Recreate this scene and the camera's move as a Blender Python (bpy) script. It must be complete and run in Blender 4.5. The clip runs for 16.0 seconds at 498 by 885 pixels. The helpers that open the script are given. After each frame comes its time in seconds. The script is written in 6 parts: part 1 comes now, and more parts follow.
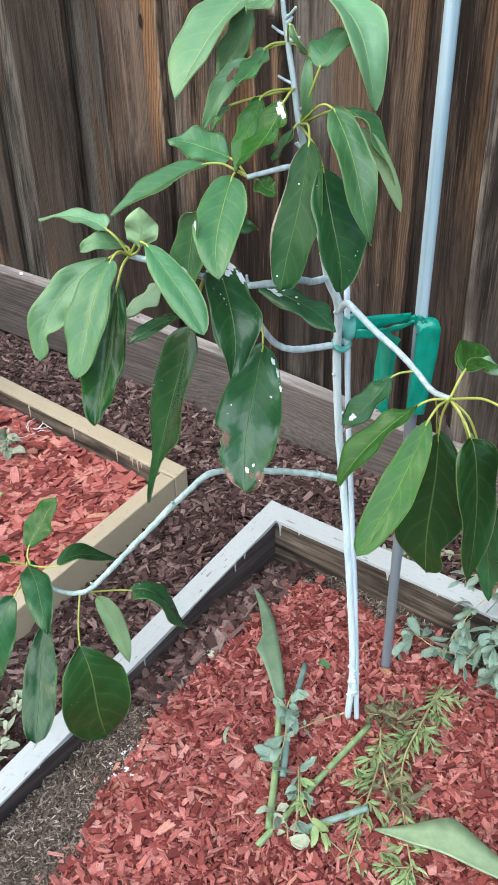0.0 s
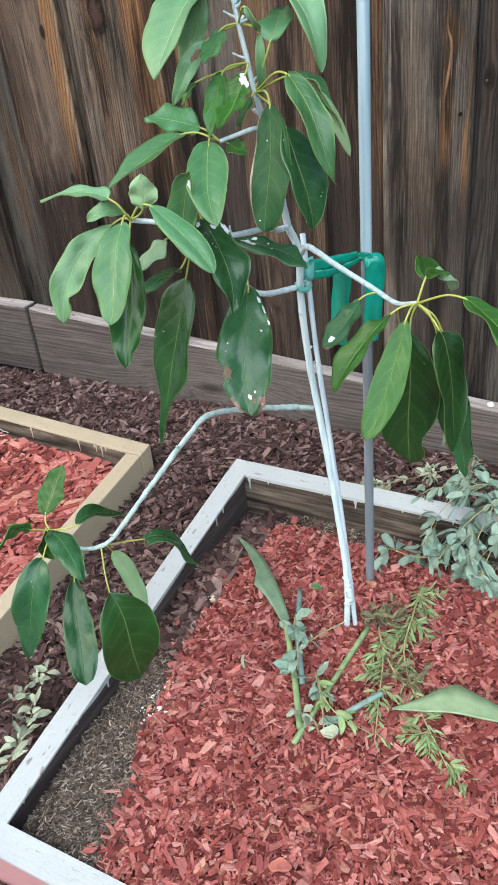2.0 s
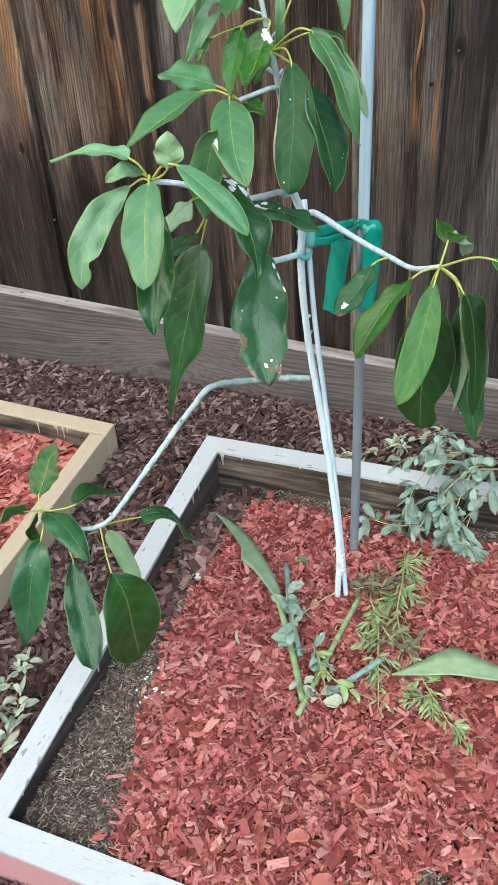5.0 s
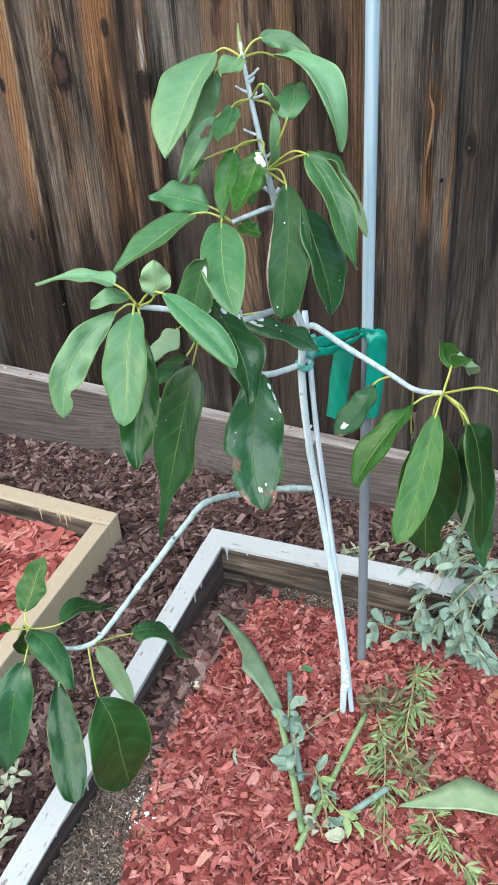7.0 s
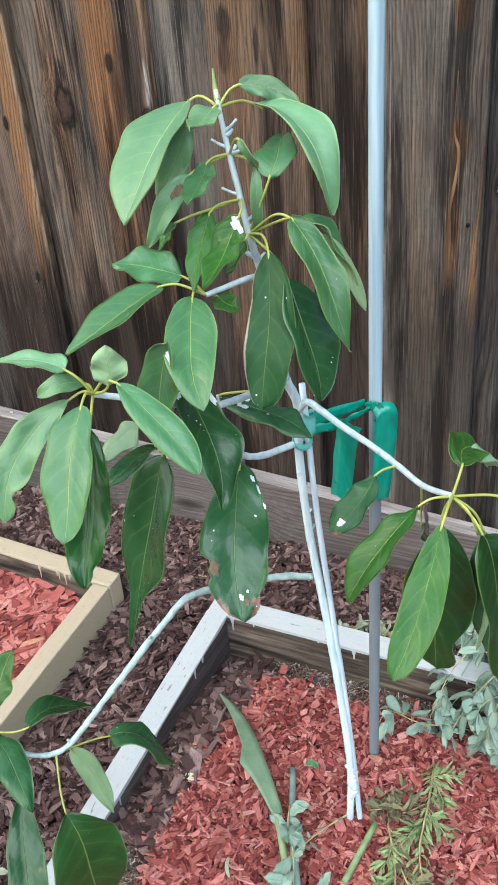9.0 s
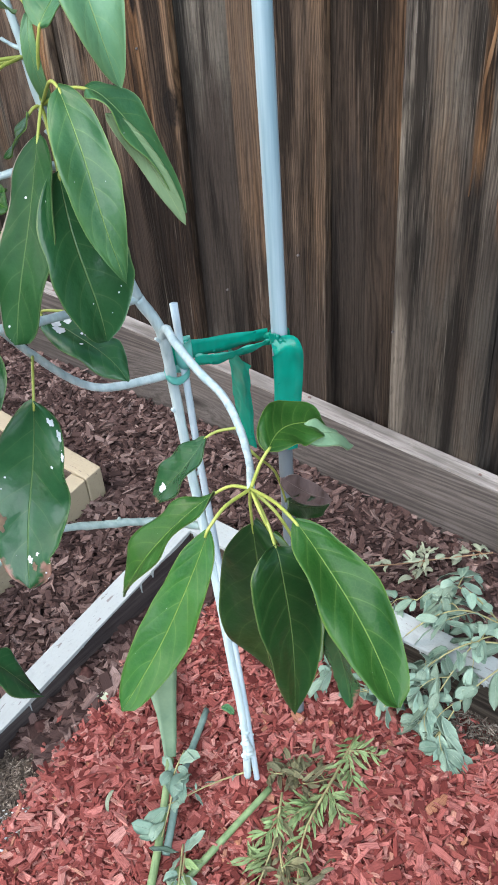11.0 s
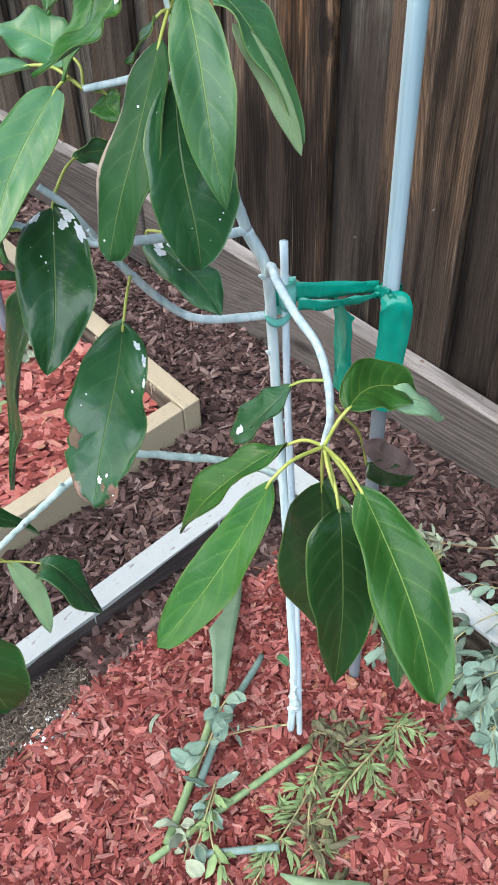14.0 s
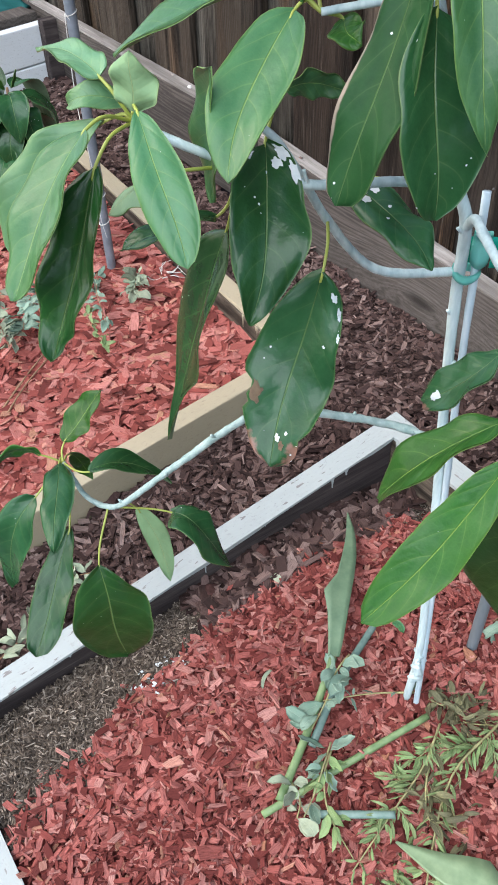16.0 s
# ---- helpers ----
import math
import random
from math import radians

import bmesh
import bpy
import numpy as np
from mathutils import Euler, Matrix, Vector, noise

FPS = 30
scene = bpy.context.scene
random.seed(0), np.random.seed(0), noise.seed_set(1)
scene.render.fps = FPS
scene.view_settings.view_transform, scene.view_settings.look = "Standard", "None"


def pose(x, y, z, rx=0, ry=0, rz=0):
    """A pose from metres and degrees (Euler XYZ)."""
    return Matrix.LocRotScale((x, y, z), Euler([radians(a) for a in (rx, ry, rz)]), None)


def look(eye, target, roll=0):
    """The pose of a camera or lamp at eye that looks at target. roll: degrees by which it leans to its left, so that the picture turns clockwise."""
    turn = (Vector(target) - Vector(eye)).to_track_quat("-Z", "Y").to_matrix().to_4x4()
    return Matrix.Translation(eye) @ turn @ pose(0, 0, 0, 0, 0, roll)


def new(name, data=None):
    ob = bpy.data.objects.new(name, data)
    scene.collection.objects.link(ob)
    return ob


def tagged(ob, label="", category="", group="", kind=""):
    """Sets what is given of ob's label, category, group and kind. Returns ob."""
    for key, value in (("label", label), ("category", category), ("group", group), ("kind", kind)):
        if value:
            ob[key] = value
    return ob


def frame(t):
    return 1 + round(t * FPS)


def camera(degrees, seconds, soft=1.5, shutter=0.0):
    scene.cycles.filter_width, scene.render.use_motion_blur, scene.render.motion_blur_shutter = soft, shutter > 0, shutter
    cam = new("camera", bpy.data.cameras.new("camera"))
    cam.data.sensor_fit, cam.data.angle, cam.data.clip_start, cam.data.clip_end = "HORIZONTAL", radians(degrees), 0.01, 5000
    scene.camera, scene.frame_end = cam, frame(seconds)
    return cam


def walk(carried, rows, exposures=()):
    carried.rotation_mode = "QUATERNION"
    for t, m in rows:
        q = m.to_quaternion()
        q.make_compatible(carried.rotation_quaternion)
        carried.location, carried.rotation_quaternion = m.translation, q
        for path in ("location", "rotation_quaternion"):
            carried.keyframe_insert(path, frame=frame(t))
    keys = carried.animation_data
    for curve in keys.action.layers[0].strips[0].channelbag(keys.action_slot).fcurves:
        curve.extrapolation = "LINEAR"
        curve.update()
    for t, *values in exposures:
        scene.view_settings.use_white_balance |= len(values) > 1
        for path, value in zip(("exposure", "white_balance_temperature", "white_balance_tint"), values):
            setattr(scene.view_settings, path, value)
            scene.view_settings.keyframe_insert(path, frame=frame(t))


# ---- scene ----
EXPOSURE = 1.5
cam = camera(34.6, 16.0, soft=1.8)
PATH = [
    (0, (0.381, -0.699, 0.971), (-0.684, 0.627, -0.08), -1.5),
    (0.5, (0.406, -0.772, 0.974), (-0.636, 0.605, -0.036), -2.5),
    (1, (0.435, -0.836, 0.971), (-0.569, 0.575, -0.029), -4.3),
    (1.5, (0.426, -0.861, 0.965), (-0.574, 0.542, -0.05), -6.0),
    (2, (0.373, -0.882, 0.97), (-0.501, 0.574, -0.086), -6.4),
    (2.5, (0.316, -0.905, 0.965), (-0.398, 0.607, -0.132), -5.7),
    (3, (0.265, -0.934, 0.961), (-0.37, 0.595, -0.16), -4.8),
    (3.5, (0.263, -0.949, 0.955), (-0.391, 0.587, -0.146), -4.2),
    (6, (0.256, -0.883, 0.966), (-0.429, 0.632, -0.145), -4.4),
    (6.5, (0.263, -0.855, 0.986), (-0.456, 0.688, -0.063), -4.4),
    (7, (0.259, -0.836, 0.998), (-0.481, 0.734, 0.004), -4.3),
    (7.5, (0.267, -0.817, 1.003), (-0.501, 0.766, 0.053), -4.4),
    (8, (0.259, -0.803, 1.011), (-0.529, 0.782, 0.08), -4.6),
    (8.5, (0.249, -0.762, 1.011), (-0.566, 0.815, 0.088), -4.8),
    (9, (0.257, -0.688, 1.004), (-0.581, 0.862, 0.059), -5.1),
    (9.5, (0.286, -0.63, 0.99), (-0.587, 0.859, -0.019), -6.1),
    (10, (0.324, -0.541, 0.98), (-0.582, 0.874, -0.104), -5.5),
    (12.5, (0.442, -0.344, 0.94), (-0.769, 0.62, -0.328), -4.6),
    (13, (0.408, -0.357, 0.939), (-0.787, 0.609, -0.342), -3.4),
    (13.5, (0.399, -0.369, 0.943), (-0.792, 0.602, -0.338), -2.6),
    (14, (0.393, -0.376, 0.945), (-0.799, 0.588, -0.34), -1.9),
    (14.5, (0.386, -0.376, 0.946), (-0.815, 0.563, -0.349), -1.3),
    (15, (0.374, -0.393, 0.942), (-0.844, 0.501, -0.369), -1.1),
    (15.5, (0.329, -0.423, 0.937), (-0.889, 0.425, -0.404), -1.4),
    (16, (0.309, -0.433, 0.932), (-0.901, 0.365, -0.446), -1.8),
]
walk(cam, [(t, look(eye, target, roll)) for t, eye, target, roll in PATH], [(t, EXPOSURE + stops, kelvin, 10) for t, stops, kelvin in ((0, 0.0, 6280), (3.5, -0.04, 6350), (7, 0.06, 6250), (10, 0.08, 6200), (13, 0.08, 6220), (14.5, 0.04, 6250), (15.2, -0.04, 6250), (16, -0.12, 6300))])

# ---------------------------------------------------------------- light
world = bpy.data.worlds.new("overcast_sky")
scene.world = world
world.use_nodes = True
wn = world.node_tree.nodes
sky = wn.new("ShaderNodeTexSky")
sky.sky_type = "NISHITA"
sky.sun_disc = False
sky.sun_elevation = radians(46)
sky.sun_rotation = radians(221)
sky.dust_density = 3.0
sky.ozone_density = 0.6
wn["Background"].inputs[1].default_value = 0.115
world.node_tree.links.new(sky.outputs[0], wn["Background"].inputs[0])
sun_data = bpy.data.lights.new("sun", "SUN")
sun_data.energy, sun_data.angle, sun_data.color = 1.35, radians(60), (0.97, 0.99, 1.0)
sun = new("sun", sun_data)
sun.matrix_world = look((3.0, -3.4, 4.6), (0, 0.1, 0))

# ---------------------------------------------------------------- materials


class Mat:
    """A node material with short helpers."""

    def __init__(self, name, rough=0.7, metal=0.0, spec=0.5):
        self.m = bpy.data.materials.new(name)
        self.m.use_nodes = True
        self.t = self.m.node_tree
        self.b = self.t.nodes["Principled BSDF"]
        self.b.inputs["Roughness"].default_value = rough
        self.b.inputs["Metallic"].default_value = metal
        self.b.inputs["Specular IOR Level"].default_value = spec

    def n(self, kind, **values):
        node = self.t.nodes.new("ShaderNode" + kind)
        for k, v in values.items():
            node.inputs[k].default_value = v
        return node

    def l(self, a, b):
        self.t.links.new(a, b)

    def coords(self, scale=(1, 1, 1), which="Object", shift=True):
        """Texture coordinates, stretched, each object with an offset of its own."""
        tc = self.n("TexCoord")
        mp = self.n("Mapping")
        mp.inputs["Scale"].default_value = scale
        self.l(tc.outputs[which], mp.inputs["Vector"])
        if shift:
            oi = self.n("ObjectInfo")
            mul = self.n("VectorMath")
            mul.operation = "SCALE"
            mul.inputs[0].default_value = (37.0, 11.0, 23.0)
            self.l(oi.outputs["Random"], mul.inputs["Scale"])
            self.l(mul.outputs[0], mp.inputs["Location"])
        return mp.outputs[0]

    def noise(self, vec, scale, detail=4.0, rough=0.6, distort=0.0):
        x = self.n("TexNoise", Scale=scale, Detail=detail, Roughness=rough, Distortion=distort)
        self.l(vec, x.inputs["Vector"])
        return x.outputs["Fac"]

    def ramp(self, fac, *stops):
        r = self.n("ValToRGB")
        e = r.color_ramp.elements
        while len(e) < len(stops):
            e.new(0.5)
        for k, (p, c) in zip(e, stops):
            k.position, k.color = p, (*c, 1) if len(c) == 3 else c
        self.l(fac, r.inputs["Fac"])
        return r.outputs["Color"]

    def mix(self, fac, a, b, blend="MIX"):
        m = self.n("Mix")
        m.data_type, m.blend_type = "RGBA", blend
        for v, s in ((fac, m.inputs[0]), (a, m.inputs[6]), (b, m.inputs[7])):
            if isinstance(v, (int, float)):
                s.default_value = v
            elif isinstance(v, tuple):
                s.default_value = (*v, 1)
            else:
                self.l(v, s)
        return m.outputs[2]

    def math(self, op, a, b=0.0, c=0.0):
        m = self.n("Math")
        m.operation = op
        for v, s in zip((a, b, c), m.inputs):
            if isinstance(v, (int, float)):
                s.default_value = v
            else:
                self.l(v, s)
        return m.outputs[0]

    def bump(self, height, strength=0.3, dist=0.002):
        b = self.n("Bump", Strength=strength, Distance=dist)
        self.l(height, b.inputs["Height"])
        self.l(b.outputs[0], self.b.inputs["Normal"])

    def color(self, c):
        self.l(c, self.b.inputs["Base Color"])
        return self

    def rough(self, fac, lo, hi):
        r = self.n("MapRange")
        r.inputs["To Min"].default_value, r.inputs["To Max"].default_value = lo, hi
        self.l(fac, r.inputs["Value"])
        self.l(r.outputs[0], self.b.inputs["Roughness"])


def wood(name, dark, mid, light, streak=None, rough=0.7, knots=True, along="z", grain=1.0, stain=0.92):
    """Weathered sawn wood; the grain runs along one axis."""
    k = Mat(name, rough, spec=0.16)

    def run(q):
        return k.coords({"z": (1, 1, q), "x": (q, 1, 1), "y": (1, q, 1)}[along])

    vec = run(0.05)
    knot = None
    if knots:
        kv = k.coords({"z": (1, 0.0, 0.35), "x": (0.35, 0, 1), "y": (0, 0.35, 1)}[along])
        vo = k.n("TexVoronoi", Scale=3.6, Randomness=1.0)
        k.l(kv, vo.inputs["Vector"])
        ring = k.math("SMOOTH_MIN", vo.outputs["Distance"], 0.32, 0.14)
        push = k.n("VectorMath")
        push.operation = "MULTIPLY_ADD"
        k.l(ring, push.inputs[0])
        push.inputs[1].default_value = (0.20, 0.20, 0.20)
        k.l(vec, push.inputs[2])
        vec = push.outputs[0]
        knot = k.ramp(vo.outputs["Distance"], (0.030, (1, 1, 1)), (0.075, (0, 0, 0)))
    # flame figure: long distorted bands
    wv = k.n("TexWave", Scale=14.0 * grain, Distortion=11.0, Detail=3.0)
    wv.inputs["Detail Scale"].default_value = 1.3
    wv.wave_type, wv.bands_direction = "BANDS", "X" if along != "x" else "Z"
    k.l(vec, wv.inputs["Vector"])
    fine = k.noise(vec, 210.0 * grain, 6.0, 0.75)
    mid_grain = k.noise(vec, 82.0 * grain, 5.0, 0.68)
    patch = k.noise(run(0.30), 10.0, 4.0, 0.6)
    body = k.math("ADD", k.math("MULTIPLY_ADD", wv.outputs["Fac"], 0.16, k.math("MULTIPLY", mid_grain, 0.36)), k.math("MULTIPLY", patch, 0.48))
    c = k.ramp(body, (0.35, dark), (0.50, mid), (0.72, light))
    if streak:
        warm = k.noise(run(0.14), 9.0, 4.0, 0.6)
        c = k.mix(k.math("MULTIPLY", k.ramp(warm, (0.53, (0, 0, 0)), (0.70, (0.9, 0.9, 0.9))), k.ramp(mid_grain, (0.40, (0, 0, 0)), (0.56, (1, 1, 1)))), c, streak)
    c = k.mix(k.math("MULTIPLY", k.ramp(fine, (0.37, (1, 1, 1)), (0.50, (0, 0, 0))), 0.66), c, dark)
    black = k.math("MULTIPLY_ADD", mid_grain, 0.30, k.math("MULTIPLY", k.noise(run(0.20), 6.0, 6.0, 0.68), 0.70))
    c = k.mix(k.ramp(black, (0.40, (stain, stain, stain)), (0.56, (0, 0, 0))), c, tuple(0.7 * a for a in dark))
    grey = k.noise(run(0.04), 95.0, 4.0, 0.7)
    c = k.mix(k.ramp(grey, (0.66, (0, 0, 0)), (0.73, (0.32, 0.32, 0.32))), c, light)
    if knot is not None:
        c = k.mix(knot, c, tuple(0.4 * a for a in dark))
    oi = k.n("ObjectInfo")
    hs = k.n("HueSaturation")
    k.l(k.math("MULTIPLY_ADD", oi.outputs["Random"], 0.45, 0.72), hs.inputs["Value"])
    k.l(c, hs.inputs["Color"])
    k.color(hs.outputs[0])
    k.bump(k.math("ADD", fine, k.math("MULTIPLY", body, 1.2)), 0.7, 0.0018)
    return k.m


def board_wood(name, seed, dark, mid, light, orange, warm=0.5, bloom=0.5, ring=150.0, slant=0.0, lines=0.75, knots=(), patches=(), stain=0.85, shift=False):
    """Old sawn fence board: growth rings that flow round knots, warm and grey weathering, black streaks.
    knots: (x, z, radius); patches: (x, z, half width, half height, colour, strength)."""
    k = Mat(name, 0.72, spec=0.10)

    def at(sx, sz):
        tc, mp = k.n("TexCoord"), k.n("Mapping")
        mp.inputs["Scale"].default_value = (sx, 1, sz)
        mp.inputs["Location"].default_value = (3.17 * seed, 0.7 * seed, 1.71 * seed)
        k.l(tc.outputs["Object"], mp.inputs["Vector"])
        if shift:
            oi, mul = k.n("ObjectInfo"), k.n("VectorMath")
            mul.operation = "SCALE"
            mul.inputs[0].default_value = (37.0, 11.0, 23.0)
            k.l(oi.outputs["Random"], mul.inputs["Scale"])
            k.l(mul.outputs[0], mp.inputs["Location"])
        return mp.outputs[0]

    sep = k.n("SeparateXYZ")
    k.l(k.n("TexCoord").outputs["Object"], sep.inputs[0])
    x, z = sep.outputs[0], sep.outputs[2]
    broad = k.noise(at(1, 0.10), 7.0, 2.0, 0.5)
    waver = k.noise(at(1, 0.22), 34.0, 2.0, 0.5)
    run = k.math("ADD", k.math("MULTIPLY_ADD", z, slant, x), k.math("ADD", k.math("MULTIPLY", broad, 0.16), k.math("MULTIPLY", waver, 0.016)))
    phase = k.math("MULTIPLY", run, ring)
    cores = []
    for kx, kz, kr in knots:
        dx, dz = k.math("SUBTRACT", x, kx), k.math("MULTIPLY", k.math("SUBTRACT", z, kz), 0.50)
        d = k.math("SQRT", k.math("ADD", k.math("MULTIPLY", dx, dx), k.math("MULTIPLY", dz, dz)))
        d = k.math("ADD", d, k.math("MULTIPLY", k.math("SUBTRACT", k.noise(at(1, 0.6), 70.0, 3.0, 0.6), 0.5), kr * 1.7))
        w = k.n("MapRange")
        w.interpolation_type = "SMOOTHSTEP"
        for key, val in (("From Min", kr * 0.6), ("From Max", kr * 3.6), ("To Min", 1.0), ("To Max", 0.0)):
            w.inputs[key].default_value = val
        k.l(d, w.inputs["Value"])
        phase = k.math("SUBTRACT", phase, k.math("MULTIPLY", k.math("MULTIPLY", dx, w.outputs[0]), 0.72 * ring))
        cores.append((d, kr))
    saw = k.math("FRACT", phase)
    late = k.ramp(saw, (0.0, (0.25, 0.25, 0.25)), (0.35, (0, 0, 0)), (0.86, (1, 1, 1)), (1.0, (0.3, 0.3, 0.3)))
    strength = k.ramp(k.noise(at(1, 0.10), 16.0, 3.0), (0.30, (0.35, 0.35, 0.35)), (0.58, (1, 1, 1)))
    fibre = k.noise(at(1, 0.014), 520.0, 3.0, 0.6)
    cloud = k.noise(at(1, 0.16), 13.0, 5.0, 0.62)
    c = k.mix(k.ramp(cloud, (0.34, (0, 0, 0)), (0.66, (1, 1, 1))), mid, light)
    heat = k.ramp(k.noise(at(1, 0.11), 8.0, 4.0, 0.6), (0.62 - 0.30 * warm, (0, 0, 0)), (0.80 - 0.24 * warm, (1, 1, 1)))
    c = k.mix(k.math("MULTIPLY", heat, 0.9), c, orange)
    grey = tuple(t * (0.45 * q + 0.55 * sum(light) / 3) for q, t in zip(light, (1.0, 0.99, 0.93)))
    dull = k.ramp(k.noise(at(1, 0.30), 15.0, 5.0, 0.65), (0.66 - 0.28 * bloom, (0, 0, 0)), (0.84 - 0.24 * bloom, (0.8, 0.8, 0.8)))
    c = k.mix(dull, c, grey)
    strands = k.noise(at(1, 0.035), 80.0, 5.0, 0.72)
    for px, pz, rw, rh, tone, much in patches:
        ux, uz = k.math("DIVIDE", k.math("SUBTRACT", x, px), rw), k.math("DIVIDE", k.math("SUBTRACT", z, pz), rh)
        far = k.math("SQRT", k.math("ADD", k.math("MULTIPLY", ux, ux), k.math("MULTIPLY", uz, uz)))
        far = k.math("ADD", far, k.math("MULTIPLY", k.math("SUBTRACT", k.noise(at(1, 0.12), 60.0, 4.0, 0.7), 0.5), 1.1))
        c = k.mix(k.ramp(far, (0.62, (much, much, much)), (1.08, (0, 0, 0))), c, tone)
    c = k.mix(k.math("MULTIPLY", k.math("MULTIPLY", late, strength), 0.85 * lines), c, tuple(0.75 * q for q in dark))
    c = k.mix(k.math("MULTIPLY", k.ramp(fibre, (0.36, (1, 1, 1)), (0.52, (0, 0, 0))), 0.34), c, dark)
    black = k.math("MULTIPLY_ADD", fibre, 0.16, k.math("MULTIPLY", k.noise(at(1, 0.10), 17.0, 6.0, 0.68), 0.84))
    c = k.mix(k.ramp(black, (0.405, (stain, stain, stain)), (0.525, (0, 0, 0))), c, tuple(0.45 * q for q in dark))
    c = k.mix(1.0, c, k.ramp(strands, (0.30, (0.70, 0.70, 0.70)), (0.50, (1.0, 1.0, 1.0)), (0.70, (1.34, 1.33, 1.31))), "MULTIPLY")
    pits = k.noise(at(1, 0.16), 300.0, 2.0, 0.5)
    c = k.mix(k.math("MULTIPLY", k.ramp(pits, (0.34, (1, 1, 1)), (0.41, (0, 0, 0))), 0.30), c, tuple(0.7 * q for q in dark))
    silver = k.math("MULTIPLY", k.ramp(fibre, (0.60, (0, 0, 0)), (0.72, (0.7, 0.7, 0.7))), k.ramp(k.noise(at(1, 0.08), 19.0, 3.0), (0.50, (0, 0, 0)), (0.62, (1, 1, 1))))
    c = k.mix(silver, c, tuple(1.5 * q for q in grey))
    sawn = k.noise(at(0.10, 1), 330.0, 2.0, 0.5)
    c = k.mix(k.math("MULTIPLY", k.ramp(sawn, (0.36, (1, 1, 1)), (0.50, (0, 0, 0))), k.math("MULTIPLY", dull, 0.14)), c, dark)
    for d, kr in cores:
        heart = k.mix(fibre, (0.010, 0.007, 0.006), (0.085, 0.045, 0.036)) if kr > 0.015 else k.mix(fibre, (0.003, 0.003, 0.003), (0.022, 0.015, 0.012))
        c = k.mix(k.ramp(d, (0.92 * kr, (0.95, 0.95, 0.95)), (1.06 * kr, (0, 0, 0))), c, heart)
        c = k.mix(k.ramp(d, (0.66 * kr, (0, 0, 0)), (0.86 * kr, (1, 1, 1)), (1.10 * kr, (0.95, 0.95, 0.95)), (1.55 * kr, (0, 0, 0))), c, (0.006, 0.005, 0.005))
    if shift:
        oi, hs = k.n("ObjectInfo"), k.n("HueSaturation")
        k.l(k.math("MULTIPLY_ADD", oi.outputs["Random"], 0.5, 0.72), hs.inputs["Value"])
        k.l(c, hs.inputs["Color"])
        c = hs.outputs[0]
    c = k.mix(1.0, c, (1.00, 1.04, 0.98), "MULTIPLY")
    k.color(c)
    k.bump(k.math("SUBTRACT", k.math("ADD", fibre, k.math("MULTIPLY", cloud, 0.6)), k.math("MULTIPLY", k.math("MULTIPLY", late, strength), 0.9)), 0.8, 0.0016)
    k.rough(fibre, 0.85, 0.6)
    return k.m


def painted(name, colour, worn, wear=0.0, along="x", rough=0.6):
    """Brushed paint on rough wood, with chips where the wood shows."""
    k = Mat(name, rough)
    v = k.coords((0.12, 1, 1) if along == "x" else (1, 0.12, 1))
    grain = k.noise(v, 170.0, 5.0, 0.65)
    cloud = k.noise(k.coords(), 9.0, 4.0)
    chips = k.noise(k.coords((0.22, 1, 1) if along == "x" else (1, 0.22, 1)), 150.0, 3.0, 0.55)
    c = k.mix(cloud, colour, tuple(0.86 * a for a in colour))
    c = k.mix(k.math("MULTIPLY", k.ramp(grain, (0.3, (1, 1, 1)), (0.5, (0, 0, 0))), 0.12), c, worn)
    dents = k.noise(k.coords((0.5, 1, 1) if along == "x" else (1, 0.5, 1)), 230.0, 3.0, 0.6)
    c = k.mix(k.math("MULTIPLY", k.ramp(dents, (0.34, (1, 1, 1)), (0.40, (0, 0, 0))), 0.28), c, worn)
    c = k.mix(k.ramp(chips, (0.30 + wear, (1, 1, 1)), (0.325 + wear, (0, 0, 0))), c, worn)
    k.color(c)
    k.bump(k.math("ADD", grain, dents), 0.5, 0.0012)
    return k.m


def chips_mat(name, *stops, rough=0.85):
    """Shredded wood: one tone a chip, streaked along it."""
    k = Mat(name, rough, spec=0.15)
    g = k.n("NewGeometry")
    c = k.ramp(g.outputs["Random Per Island"], *stops)
    grain = k.noise(k.coords((0.10, 1, 1), "UV", shift=False), 900.0, 4.0, 0.65)
    patch = k.noise(k.coords(shift=False), 9.0, 3.0)
    c = k.mix(k.math("MULTIPLY", k.ramp(grain, (0.36, (1, 1, 1)), (0.56, (0, 0, 0))), 0.62), c, tuple(0.52 * a for a in stops[1][1]))
    c = k.mix(k.math("MULTIPLY", k.ramp(patch, (0.3, (1, 1, 1)), (0.6, (0, 0, 0))), 0.26), c, stops[0][1])
    k.color(c)
    k.bump(grain, 0.8, 0.0009)
    return k.m


